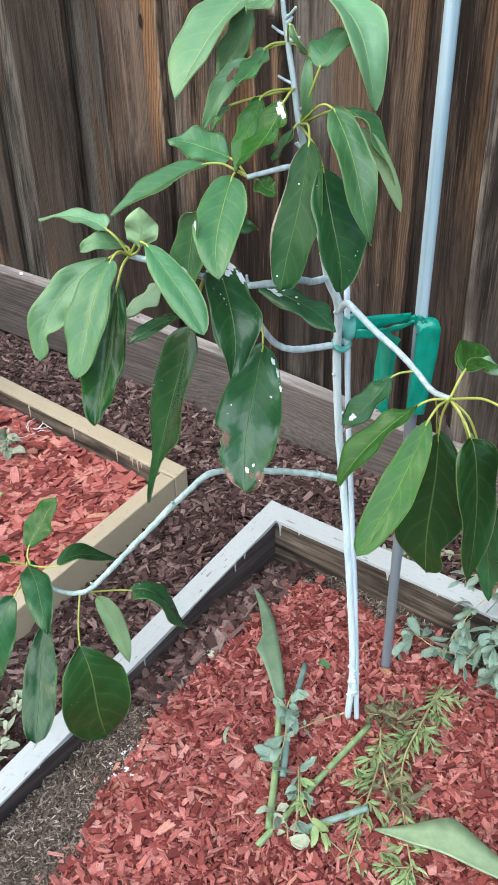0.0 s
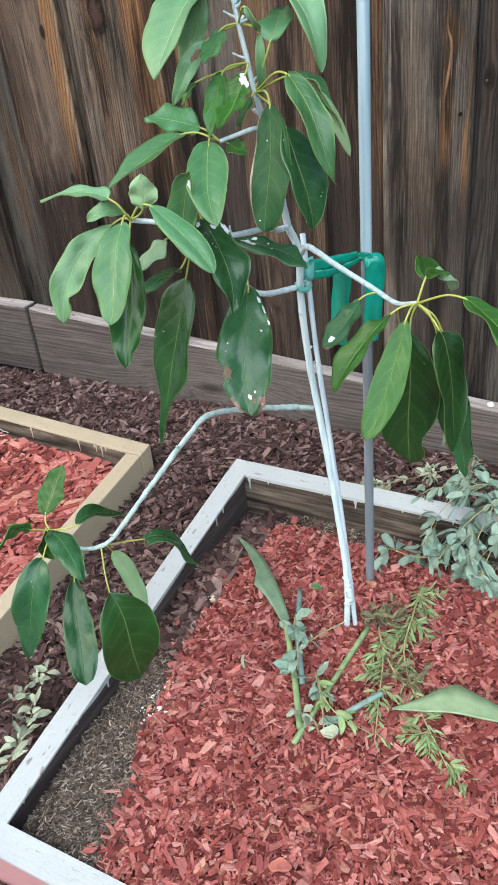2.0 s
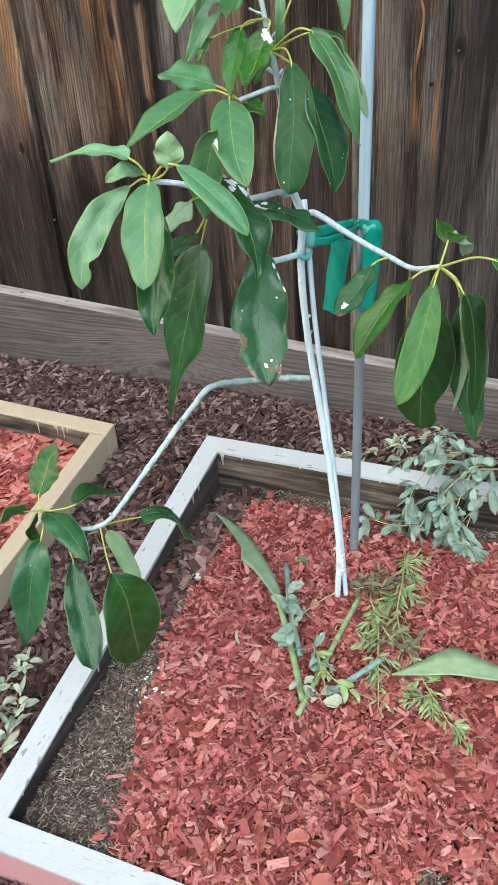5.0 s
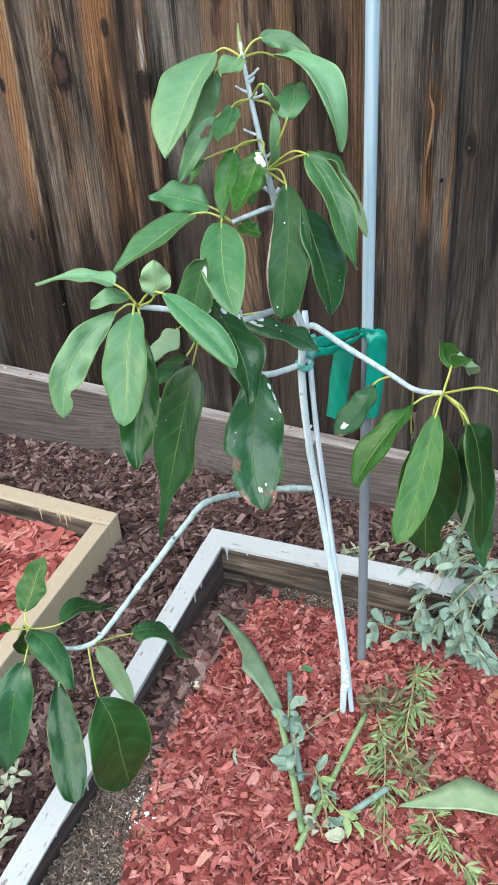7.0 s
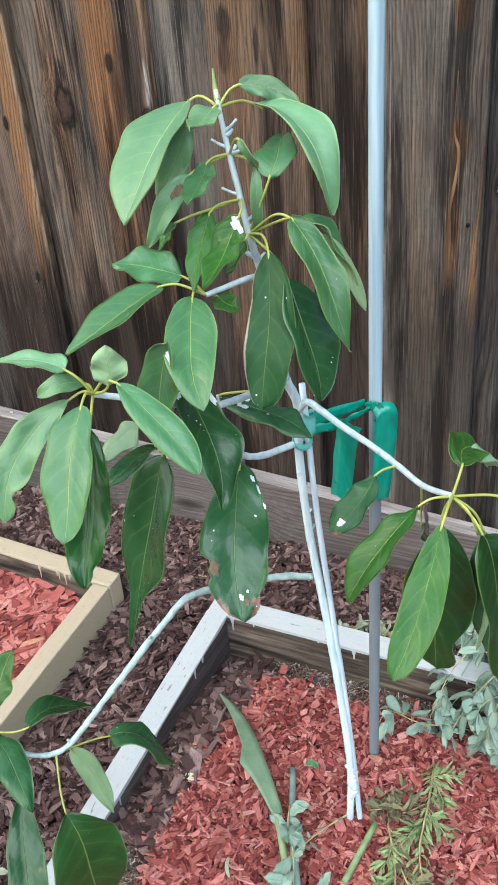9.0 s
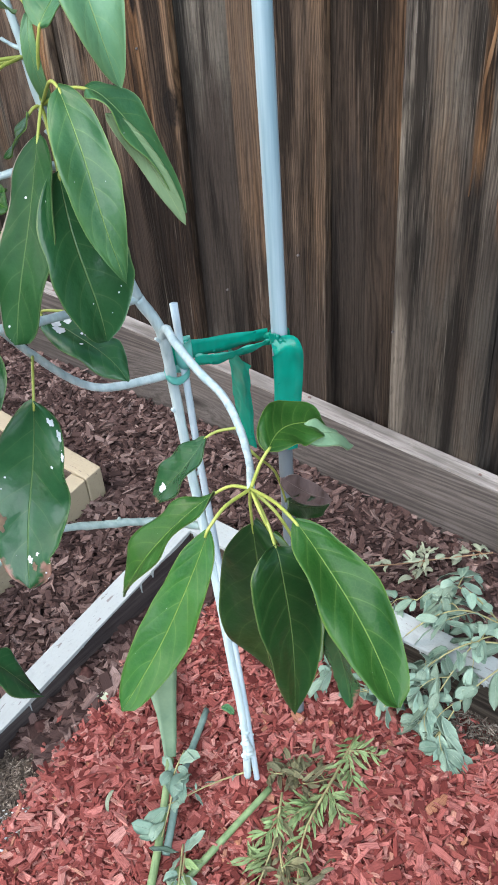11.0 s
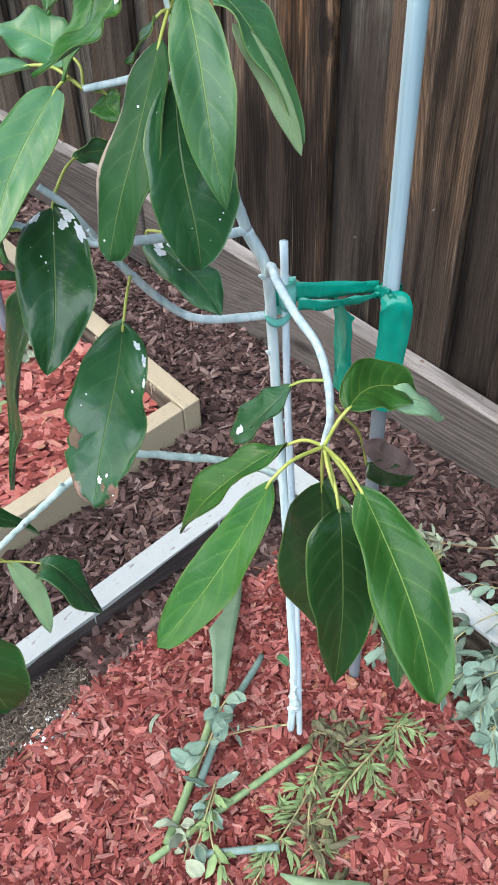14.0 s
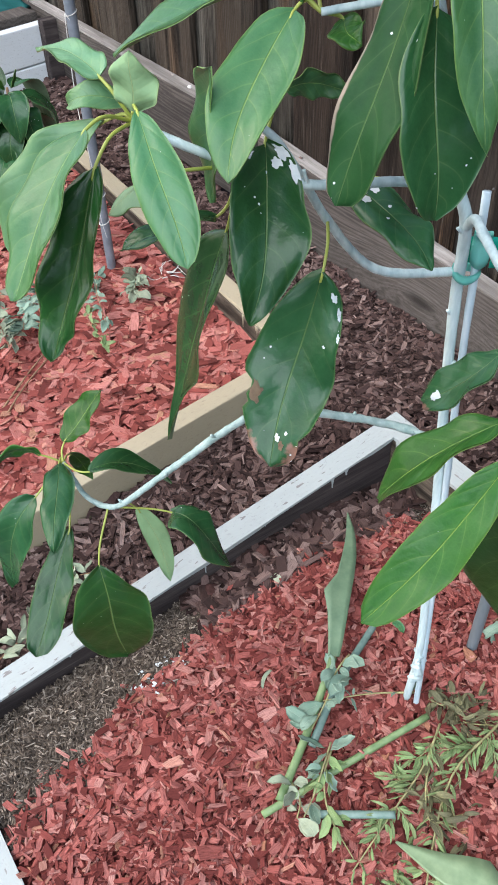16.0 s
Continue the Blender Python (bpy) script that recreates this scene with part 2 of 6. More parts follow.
def leaf_mat(name, a, b, vein, gloss, specks=0.0, dead=None, trans=0.06, network=0.16, sheen=0.32, veins=1.0, margin=None, fade=None):
    """A leaf: midrib, side veins and fine net from its own length and width, mottled, with specks of paint."""
    k = Mat(name, gloss, spec=sheen)
    tc = k.n("TexCoord")
    sep = k.n("SeparateXYZ")
    k.l(tc.outputs["UV"], sep.inputs[0])
    s, w = sep.outputs[0], k.math("ABSOLUTE", k.math("SUBTRACT", sep.outputs[1], 0.5))
    here = k.coords()
    c = k.mix(k.ramp(k.noise(here, 30.0, 5.0, 0.65), (0.3, (0, 0, 0)), (0.7, (1, 1, 1))), a, b)
    oi, geo = k.n("ObjectInfo"), k.n("NewGeometry")
    tint = k.n("HueSaturation")
    one = k.math("FRACT", k.math("ADD", oi.outputs["Random"], k.math("MULTIPLY", geo.outputs["Random Per Island"], 7.3)))
    k.l(k.math("MULTIPLY", k.math("MULTIPLY_ADD", one, 0.5, 0.74), k.math("MULTIPLY_ADD", k.noise(here, 11.0, 2.0), 0.36, 0.82)), tint.inputs["Value"])
    k.l(k.math("MULTIPLY_ADD", one, 0.020, 0.490), tint.inputs["Hue"])
    k.l(c, tint.inputs["Color"])
    c = tint.outputs[0]
    # side veins bow forward from the midrib
    saw = k.math("FRACT", k.math("ADD", k.math("SUBTRACT", k.math("MULTIPLY", s, 6.5), k.math("MULTIPLY", w, k.math("MULTIPLY_ADD", w, 3.4, 1.5))), k.math("MULTIPLY_ADD", k.math("GREATER_THAN", sep.outputs[1], 0.5), 0.45, k.math("MULTIPLY", k.noise(here, 15.0, 1.5), 0.95))))
    side = k.math("ABSOLUTE", k.math("SUBTRACT", saw, 0.5))
    line = k.ramp(side, (0.006, (1, 1, 1)), (0.040, (0, 0, 0)))
    halo = k.ramp(side, (0.0, (1, 1, 1)), (0.22, (0, 0, 0)))
    net = k.n("TexVoronoi", Scale=330.0)
    net.feature = "DISTANCE_TO_EDGE"
    k.l(here, net.inputs["Vector"])
    mesh = k.ramp(net.outputs["Distance"], (0.02, (1, 1, 1)), (0.12, (0, 0, 0)))
    c = k.mix(k.math("MULTIPLY", mesh, 0.20 * network), c, vein)
    c = k.mix(k.math("MULTIPLY", halo, 0.05), c, vein)
    c = k.mix(k.math("MULTIPLY", line, k.math("MULTIPLY_ADD", w, -0.36 * veins, 0.23 * veins)), c, vein)
    near = k.ramp(w, (0.0, (1, 1, 1)), (0.16, (0, 0, 0)))
    c = k.mix(k.math("MULTIPLY", near, 0.05), c, vein)
    rib = k.ramp(w, (0.005, (1, 1, 1)), (0.014, (0, 0, 0)))
    c = k.mix(k.math("MULTIPLY", rib, 0.68), c, tuple(1.15 * q for q in vein))
    rim = k.ramp(w, (0.478, (0, 0, 0)), (0.496, (1, 1, 1)))
    c = k.mix(k.math("MULTIPLY", rim, 0.65), c, vein)
    if dead:
        edge = k.math("ADD", k.math("MULTIPLY", s, 0.50), k.math("MULTIPLY", k.noise(here, 42.0, 4.0), 0.42))
        edge = k.math("ADD", edge, k.math("MULTIPLY", w, 0.22))
        brown = k.mix(k.noise(here, 120.0, 3.0), dead, tuple(1.7 * q for q in dead))
        c = k.mix(k.ramp(edge, (0.755, (0, 0, 0)), (0.785, (1, 1, 1))), c, brown)
    if fade:
        turn = k.math("ADD", k.math("MULTIPLY_ADD", s, 0.30, k.math("MULTIPLY", w, 0.75)), k.math("MULTIPLY", k.noise(here, 18.0, 4.0), 0.55))
        c = k.mix(k.ramp(turn, (0.60, (0, 0, 0)), (0.95, (0.6, 0.6, 0.6))), c, fade)
    if margin:
        dry = k.math("ADD", sep.outputs[1], k.math("MULTIPLY", k.noise(here, 34.0, 3.0), 0.20))
        c = k.mix(k.ramp(dry, (0.13, (1, 1, 1)), (0.155, (0, 0, 0))), c, margin)
    if specks:
        vo = k.n("TexVoronoi", Scale=125.0)
        k.l(here, vo.inputs["Vector"])
        big = k.noise(here, 26.0, 2.0)
        spot = k.math("LESS_THAN", vo.outputs["Distance"], k.math("MULTIPLY", k.math("SUBTRACT", big, 0.50), specks))
        c = k.mix(spot, c, (0.66, 0.70, 0.70))
    k.color(c)
    swell = k.math("SUBTRACT", k.math("MULTIPLY", k.math("MINIMUM", side, 0.25), 0.34 * veins), k.math("MULTIPLY", rib, 0.5))
    k.bump(k.math("ADD", swell, k.math("ADD", k.math("MULTIPLY", k.noise(here, 30.0, 2.0), 0.8), k.math("MULTIPLY", k.noise(here, 95.0, 3.0, 0.6), 0.40))), 0.60, 0.0024)
    # some light comes through the blade
    tr = k.n("BsdfTranslucent")
    k.l(c, tr.inputs["Color"])
    ms = k.n("MixShader")
    ms.inputs[0].default_value = trans
    out = k.t.nodes["Material Output"]
    k.l(k.b.outputs[0], ms.inputs[1])
    k.l(tr.outputs[0], ms.inputs[2])
    k.l(ms.outputs[0], out.inputs["Surface"])
    return k.m


def plain(name, a, b, rough, scale=60.0, metal=0.0, bump=0.2, stretch=(1, 1, 1)):
    k = Mat(name, rough, metal, 0.5 if rough < 0.9 else 0.15)
    f = k.noise(k.coords(stretch), scale, 5.0, 0.6)
    k.color(k.mix(k.ramp(f, (0.3, (0, 0, 0)), (0.7, (1, 1, 1))), a, b))
    if bump:
        k.bump(f, bump, 0.001)
    return k.m


def leafy_film(name, a, b, through_it=0.35):
    """Thin glossy green film that lets some light through."""
    k = Mat(name, 0.12, spec=0.5)
    f = k.noise(k.coords((1, 1, 0.3)), 60.0, 2.0)
    c = k.mix(f, a, b)
    k.color(c)
    k.bump(f, 0.5, 0.0015)
    tr = k.n("BsdfTranslucent")
    k.l(c, tr.inputs["Color"])
    ms = k.n("MixShader")
    ms.inputs[0].default_value = through_it
    k.l(k.b.outputs[0], ms.inputs[1])
    k.l(tr.outputs[0], ms.inputs[2])
    k.l(ms.outputs[0], k.t.nodes["Material Output"].inputs["Surface"])
    return k.m


DARK = (0.011, 0.008, 0.0068)
GREYMID, GREYLIGHT, COAL = (0.068, 0.057, 0.049), (0.128, 0.114, 0.100), (0.014, 0.012, 0.012)
FENCE = board_wood("fence_wood", 1.0, DARK, (0.040, 0.030, 0.024), (0.078, 0.060, 0.048), (0.10, 0.058, 0.034), 0.12, 0.4, lines=0.5, shift=True)
FENCE_BACK = board_wood("fence_wood_recessed", 2.0, DARK, GREYMID, GREYLIGHT, (0.15, 0.078, 0.038), 0.25, 0.5, shift=True)
PALEWOOD = wood("bleached_fence_wood", (0.075, 0.060, 0.050), (0.185, 0.152, 0.128), (0.33, 0.285, 0.25), rough=0.85, knots=False, stain=0.5)
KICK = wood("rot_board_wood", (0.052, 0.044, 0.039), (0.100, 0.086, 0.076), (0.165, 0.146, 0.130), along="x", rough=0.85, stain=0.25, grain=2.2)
# KICK made much paler: the light on the board's top face is in the colour
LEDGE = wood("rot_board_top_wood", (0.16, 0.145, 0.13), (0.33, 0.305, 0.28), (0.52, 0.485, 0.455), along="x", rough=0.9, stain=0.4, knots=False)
RAWBOARD = wood("raw_board_wood", (0.022, 0.017, 0.013), (0.110, 0.088, 0.066), (0.26, 0.215, 0.165), along="x", rough=0.85)
RAWBOARD_Y = wood("raw_board_wood_side", (0.030, 0.024, 0.024), (0.068, 0.055, 0.052), (0.125, 0.105, 0.097), along="y", rough=0.85, knots=False)
WHITE_X = painted("white_paint", (0.385, 0.425, 0.415), (0.21, 0.20, 0.19), 0.015, "x")
WHITE_Y = painted("white_paint_side", (0.385, 0.425, 0.415), (0.19, 0.18, 0.17), 0.02, "y")
TAN_X = painted("tan_paint", (0.385, 0.330, 0.222), (0.19, 0.155, 0.115), -0.02, "x")
TAN_Y = painted("tan_paint_side", (0.385, 0.330, 0.222), (0.19, 0.155, 0.115), -0.02, "y")
WHITE_FRESH = painted("fresh_white_paint", (0.78, 0.82, 0.83), (0.40, 0.40, 0.40), -0.02, "y")
PINK = painted("faded_red_paint", (0.40, 0.205, 0.205), (0.30, 0.20, 0.18), 0.02, "x")
REDCHIP = chips_mat("red_mulch", (0.0, (0.080, 0.018, 0.016)), (0.22, (0.215, 0.052, 0.043)), (0.50, (0.345, 0.105, 0.087)), (0.80, (0.45, 0.172, 0.147)), (0.94, (0.55, 0.28, 0.235)), (1.0, (0.38, 0.18, 0.10)))
PINKCHIP = chips_mat("faded_red_mulch", (0.0, (0.10, 0.025, 0.021)), (0.3, (0.29, 0.072, 0.058)), (0.6, (0.43, 0.138, 0.115)), (0.9, (0.57, 0.25, 0.21)), (1.0, (0.50, 0.27, 0.17)))
BROWNCHIP = chips_mat("brown_mulch", (0.0, (0.020, 0.012, 0.0105)), (0.4, (0.078, 0.046, 0.040)), (0.8, (0.160, 0.104, 0.091)), (1.0, (0.30, 0.215, 0.188)))
GREYBITS = chips_mat("grey_compost", (0.0, (0.036, 0.028, 0.022)), (0.40, (0.108, 0.086, 0.067)), (0.80, (0.215, 0.176, 0.138)), (1.0, (0.46, 0.40, 0.33)))
SOIL = plain("soil", (0.050, 0.041, 0.033), (0.145, 0.119, 0.096), 0.95, 90.0, bump=0.8)
REDSOIL = plain("red_mulch_bed", (0.070, 0.019, 0.017), (0.19, 0.050, 0.042), 0.95, 120.0, bump=0.8)
BROWNSOIL = plain("brown_mulch_bed", (0.012, 0.008, 0.008), (0.05, 0.034, 0.032), 0.95, 120.0, bump=0.8)
WHITEBARK = plain("whitewashed_bark", (0.33, 0.45, 0.465), (0.60, 0.71, 0.705), 0.62, 140.0, bump=0.8, stretch=(1, 1, 0.10))
DUSTYBARK = plain("dusty_whitewashed_bark", (0.22, 0.32, 0.295), (0.42, 0.53, 0.495), 0.7, 120.0, bump=0.9, stretch=(1, 1, 0.4))
GREENBARK = plain("green_shoot", (0.16, 0.24, 0.07), (0.26, 0.34, 0.11), 0.5, 60.0)
PETIOLE = plain("yellow_green_stalk", (0.27, 0.33, 0.055), (0.40, 0.44, 0.10), 0.45, 50.0)
STAKE = plain("painted_stake", (0.30, 0.42, 0.48), (0.60, 0.68, 0.71), 0.6, 130.0, bump=0.6, stretch=(1, 1, 0.08))
STALK = plain("cut_stalk", (0.11, 0.19, 0.075), (0.22, 0.31, 0.14), 0.5, 70.0)
STALKBLUE = plain("glaucous_stalk", (0.10, 0.18, 0.15), (0.20, 0.29, 0.25), 0.6, 70.0)
STRAPGREY = plain("grey_green_strap_leaf", (0.095, 0.165, 0.095), (0.155, 0.235, 0.138), 0.5, 55.0, bump=0.25)
STRAP = plain("strap_leaf", (0.16, 0.245, 0.130), (0.25, 0.345, 0.195), 0.5, 55.0, bump=0.25)
GREYLEAF = leaf_mat("grey_green_leaf", (0.120, 0.210, 0.150), (0.255, 0.350, 0.265), (0.33, 0.40, 0.31), 0.6, veins=0.15, network=0.0)
TWIGLEAF = leaf_mat("narrow_green_leaf", (0.125, 0.205, 0.072), (0.275, 0.365, 0.165), (0.34, 0.38, 0.18), 0.55, veins=0.15, network=0.0)
WILTED = leaf_mat("wilted_leaf", (0.065, 0.058, 0.032), (0.20, 0.195, 0.10), (0.26, 0.25, 0.14), 0.65, veins=0.15, network=0.0)
DRYGREEN = leaf_mat("dry_yellow_green_leaf", (0.19, 0.215, 0.09), (0.36, 0.38, 0.19), (0.40, 0.40, 0.22), 0.65, veins=0.15, network=0.0)
SAGELEAF = leaf_mat("dusty_leaf", (0.20, 0.25, 0.16), (0.36, 0.40, 0.29), (0.4, 0.44, 0.32), 0.7, veins=0.15, network=0.0)
TWIG = plain("thin_twig", (0.24, 0.22, 0.09), (0.38, 0.36, 0.17), 0.7, 60.0)
DRYTWIG = plain("dry_twig", (0.19, 0.105, 0.055), (0.34, 0.22, 0.13), 0.85, 60.0)
YOUNG = leaf_mat("young_leaf", (0.090, 0.214, 0.099), (0.132, 0.288, 0.135), (0.30, 0.42, 0.14), 0.42, trans=0.12, sheen=0.48, fade=(0.155, 0.285, 0.10))
YOUNG_UNDER = leaf_mat("young_leaf_underside", (0.20, 0.33, 0.16), (0.26, 0.39, 0.20), (0.36, 0.44, 0.20), 0.6, trans=0.12)
FRESH = leaf_mat("fresh_leaf", (0.038, 0.132, 0.050), (0.063, 0.183, 0.071), (0.24, 0.36, 0.10), 0.31, specks=0.3, trans=0.10, sheen=0.38, fade=(0.085, 0.195, 0.055))
MATURE = leaf_mat("mature_leaf", (0.014, 0.070, 0.011), (0.027, 0.106, 0.017), (0.20, 0.31, 0.07), 0.28, specks=0.35, sheen=0.22, fade=(0.045, 0.125, 0.024))
MATURE_UNDER = leaf_mat("mature_leaf_underside", (0.15, 0.25, 0.14), (0.21, 0.32, 0.18), (0.28, 0.36, 0.18), 0.6)
OLD = leaf_mat("old_leaf", (0.013, 0.059, 0.019), (0.026, 0.095, 0.031), (0.115, 0.195, 0.070), 0.27, specks=0.55, network=0.08, sheen=0.34, veins=0.9)
EDGED = leaf_mat("dry_edged_leaf", (0.014, 0.060, 0.020), (0.027, 0.096, 0.032), (0.115, 0.195, 0.070), 0.36, specks=0.6, network=0.08, sheen=0.12, veins=0.9, margin=(0.36, 0.30, 0.24))
DEEP = leaf_mat("deep_green_leaf", (0.009, 0.045, 0.009), (0.017, 0.067, 0.014), (0.13, 0.20, 0.06), 0.28, specks=0.4, network=0.06, sheen=0.34, veins=0.9)
OLD_UNDER = leaf_mat("old_leaf_underside", (0.095, 0.155, 0.09), (0.15, 0.22, 0.13), (0.26, 0.32, 0.18), 0.6)
SCORCHED = leaf_mat("scorched_leaf", (0.013, 0.059, 0.019), (0.026, 0.095, 0.031), (0.115, 0.195, 0.070), 0.27, specks=0.85, dead=(0.17, 0.095, 0.07), network=0.08, sheen=0.36)
DEADLEAF = leaf_mat("dead_leaf", (0.12, 0.075, 0.062), (0.34, 0.25, 0.22), (0.36, 0.28, 0.24), 0.7, veins=0.3)
TAPE = leafy_film("green_tape", (0.0005, 0.200, 0.135), (0.020, 0.54, 0.39))
TAPE_TIGHT = leafy_film("stretched_green_tape", (0.10, 0.58, 0.50), (0.40, 0.84, 0.78), 0.05)
GALV = plain("galvanised_steel", (0.15, 0.18, 0.21), (0.26, 0.29, 0.33), 0.5, 40.0, metal=0.35, bump=0.1)
STRING = plain("white_string", (0.55, 0.54, 0.50), (0.7, 0.7, 0.66), 0.9, 100.0)
TEAL = plain("teal_cloth", (0.02, 0.16, 0.16), (0.04, 0.24, 0.23), 0.7, 30.0)
SPLASH = plain("whitewash_splash", (0.52, 0.58, 0.59), (0.66, 0.70, 0.70), 0.6, 120.0, bump=0.4)
SCORCH = plain("scorched_leaf_spot", (0.085, 0.050, 0.030), (0.17, 0.115, 0.065), 0.75, 260.0)
GRAVEL = plain("grey_ground", (0.06, 0.055, 0.052), (0.17, 0.16, 0.15), 0.95, 140.0, bump=0.8)
IRON = plain("rusty_nail", (0.06, 0.05, 0.05), (0.20, 0.19, 0.18), 0.6, 90.0, metal=0.5)

# the pole: bare grey below, splashed with whitewash above
pk = Mat("pole_paint", 0.5)
pz = pk.n("SeparateXYZ")
pk.l(pk.n("TexCoord").outputs["Object"], pz.inputs[0])
pn = pk.noise(pk.coords((1, 1, 0.2), shift=False), 60.0, 4.0)
pmask = pk.ramp(pk.math("ADD", pz.outputs[2], pk.math("MULTIPLY", pn, 0.08)), (0.60, (0, 0, 0)), (0.66, (1, 1, 1)))
pdirt = pk.mix(pn, (0.105, 0.132, 0.145), (0.19, 0.225, 0.245))
pk.color(pk.mix(pmask, pdirt, pk.mix(pk.ramp(pk.noise(pk.coords((1, 1, 0.03), shift=False), 130.0, 3.0), (0.35, (0, 0, 0)), (0.65, (1, 1, 1))), (0.215, 0.33, 0.375), (0.36, 0.475, 0.515))))
pk.bump(pn, 0.15, 0.001)
POLE = pk.m

# ---------------------------------------------------------------- mesh helpers


def thing(name, label, category, group="", kind="", at=(0, 0, 0)):
    ob = new(name)
    ob.empty_display_size = 0.02
    ob.location = at
    return tagged(ob, label, category, group, kind)


def solid(name, bm, material, parent=None, label="", smooth=True, materials=()):
    me = bpy.data.meshes.new(name)
    if smooth:
        for fc in bm.faces:
            fc.smooth = True
    bm.to_mesh(me)
    bm.free()
    for m in (material, *materials):
        me.materials.append(m)
    ob = new(name, me)
    if parent is not None:
        ob.parent = parent
        ob.location = -Vector(parent_place(parent))
    if label:
        ob["label"] = label
    return ob


def parent_place(ob):
    p = Vector(ob.location)
    while ob.parent is not None:
        ob = ob.parent
        p += Vector(ob.location)
    return p


def spline(points, steps):
    """A smooth run through the points (Catmull-Rom)."""
    p = [Vector(q) for q in points]
    if len(p) == 2:
        return [p[0].lerp(p[1], i / steps) for i in range(steps + 1)]
    ext = [2 * p[0] - p[1], *p, 2 * p[-1] - p[-2]]
    out = []
    for i in range(len(p) - 1):
        a, b, c, d = ext[i:i + 4]
        for j in range(steps):
            t = j / steps
            out.append(0.5 * (2 * b + (c - a) * t + (2 * a - 5 * b + 4 * c - d) * t * t + (3 * b - a - 3 * c + d) * t ** 3))
    return out + [p[-1]]


def tube(bm, points, r0, r1, sides=8, steps=6, bumpy=0.0, cap=True):
    """A tapered round stem along the points."""
    line = spline(points, steps)
    n = len(line)
    rings = []
    ref = Vector((0.31, 0.77, 0.55))
    for i, p in enumerate(line):
        t = (line[min(i + 1, n - 1)] - line[max(i - 1, 0)]).normalized()
        u = t.cross(ref).normalized()
        v = t.cross(u)
        r = r0 + (r1 - r0) * i / (n - 1)
        ring = []
        for k in range(sides):
            o = math.cos(2 * math.pi * k / sides) * u + math.sin(2 * math.pi * k / sides) * v
            q = p + 2.0 * r * o if bumpy else p
            ring.append(bm.verts.new(p + o * r * (1 + bumpy * (noise.noise(q * 70) + 0.8 * noise.noise(q * 190)))))
        rings.append(ring)
    for a, b in zip(rings, rings[1:]):
        for k in range(sides):
            bm.faces.new((a[k], a[(k + 1) % sides], b[(k + 1) % sides], b[k]))
    if cap:
        bm.faces.new(rings[0][::-1])
        bm.faces.new(rings[-1])
    return bm


def boxy(bm, corners, bevel=0.0, seg=2):
    """A board from its four lower and four upper corners."""
    v = [bm.verts.new(c) for c in corners]
    fs = [bm.faces.new([v[i] for i in q]) for q in ((3, 2, 1, 0), (4, 5, 6, 7), (0, 1, 5, 4), (1, 2, 6, 5), (2, 3, 7, 6), (3, 0, 4, 7))]
    if bevel:
        es = list({e for f in fs for e in f.edges})
        bmesh.ops.bevel(bm, geom=es, offset=bevel, segments=seg, affect="EDGES", profile=0.6)
    return bm


def board(x0, x1, y0, y1, low, high, bevel=0.003):
    """A board over a rectangle; low and high give its heights at (x, y)."""
    c = [(x0, y0), (x1, y0), (x1, y1), (x0, y1)]
    return boxy(bmesh.new(), [(x, y, low(x, y)) for x, y in c] + [(x, y, high(x, y)) for x, y in c], bevel)


# ---------------------------------------------------------------- heights


def frame_top(x, y):
    return 0.055 + 0.15 * (y - 0.311)


def frame_low(x, y):
    return frame_top(x, y) - 0.14


def ramp01(v, a, b):
    t = min(1.0, max(0.0, (v - a) / (b - a)))
    return t * t * (3 - 2 * t)


def wobble(x, y, f, seed=0.0):
    return noise.noise(Vector((x * f + seed, y * f - seed, seed)))


def bed_z(x, y):
    """Mulch in the white bed: heaped round the tree, low along the boards."""
    z = -0.006 + 0.14 * min(y, 0.0) - 0.12 * max(y - 0.10, 0.0)
    z -= 0.032 * ramp01(-x, 0.20, 0.33)
    return z + 0.006 * wobble(x, y, 7.0) + 0.003 * wobble(x, y, 22.0, 3.0)


def yard_z(x, y):
    """The yard outside the beds."""
    z = -0.030 + 0.15 * (y - 0.30) - 0.035 * max(min(x + 0.4, 1.2), -0.2)
    z += 0.05 * ramp01(-x, 1.4, 2.6)
    if y < -0.56:
        z = -0.20 + 0.04 * max(y + 0.56, -3.0)
    z = max(z, -0.35)
    return z + 0.008 * wobble(x, y, 5.0, 9.0) + 0.003 * wobble(x, y, 21.0, 5.0)


def tan_z(x, y):
    return -0.012 + 0.13 * (y - 0.22) + 0.007 * wobble(x, y, 6.0, 2.0) + 0.003 * wobble(x, y, 19.0, 1.0)


def sheet(name, xs, ys, height, material, label="", category="", kind="structure"):
    bm = bmesh.new()
    rows = [[bm.verts.new((x, y, height(x, y))) for x in xs] for y in ys]
    for a, b in zip(rows, rows[1:]):
        for i in range(len(xs) - 1):
            bm.faces.new((a[i], a[i + 1], b[i + 1], b[i]))
    return tagged(solid(name, bm, material), label, category, kind=kind)


def spread(fine0, fine1, step, *far):
    n = round((fine1 - fine0) / step)
    return [-f for f in reversed(far)] + [fine0 + (fine1 - fine0) * i / n for i in range(n + 1)] + list(far)


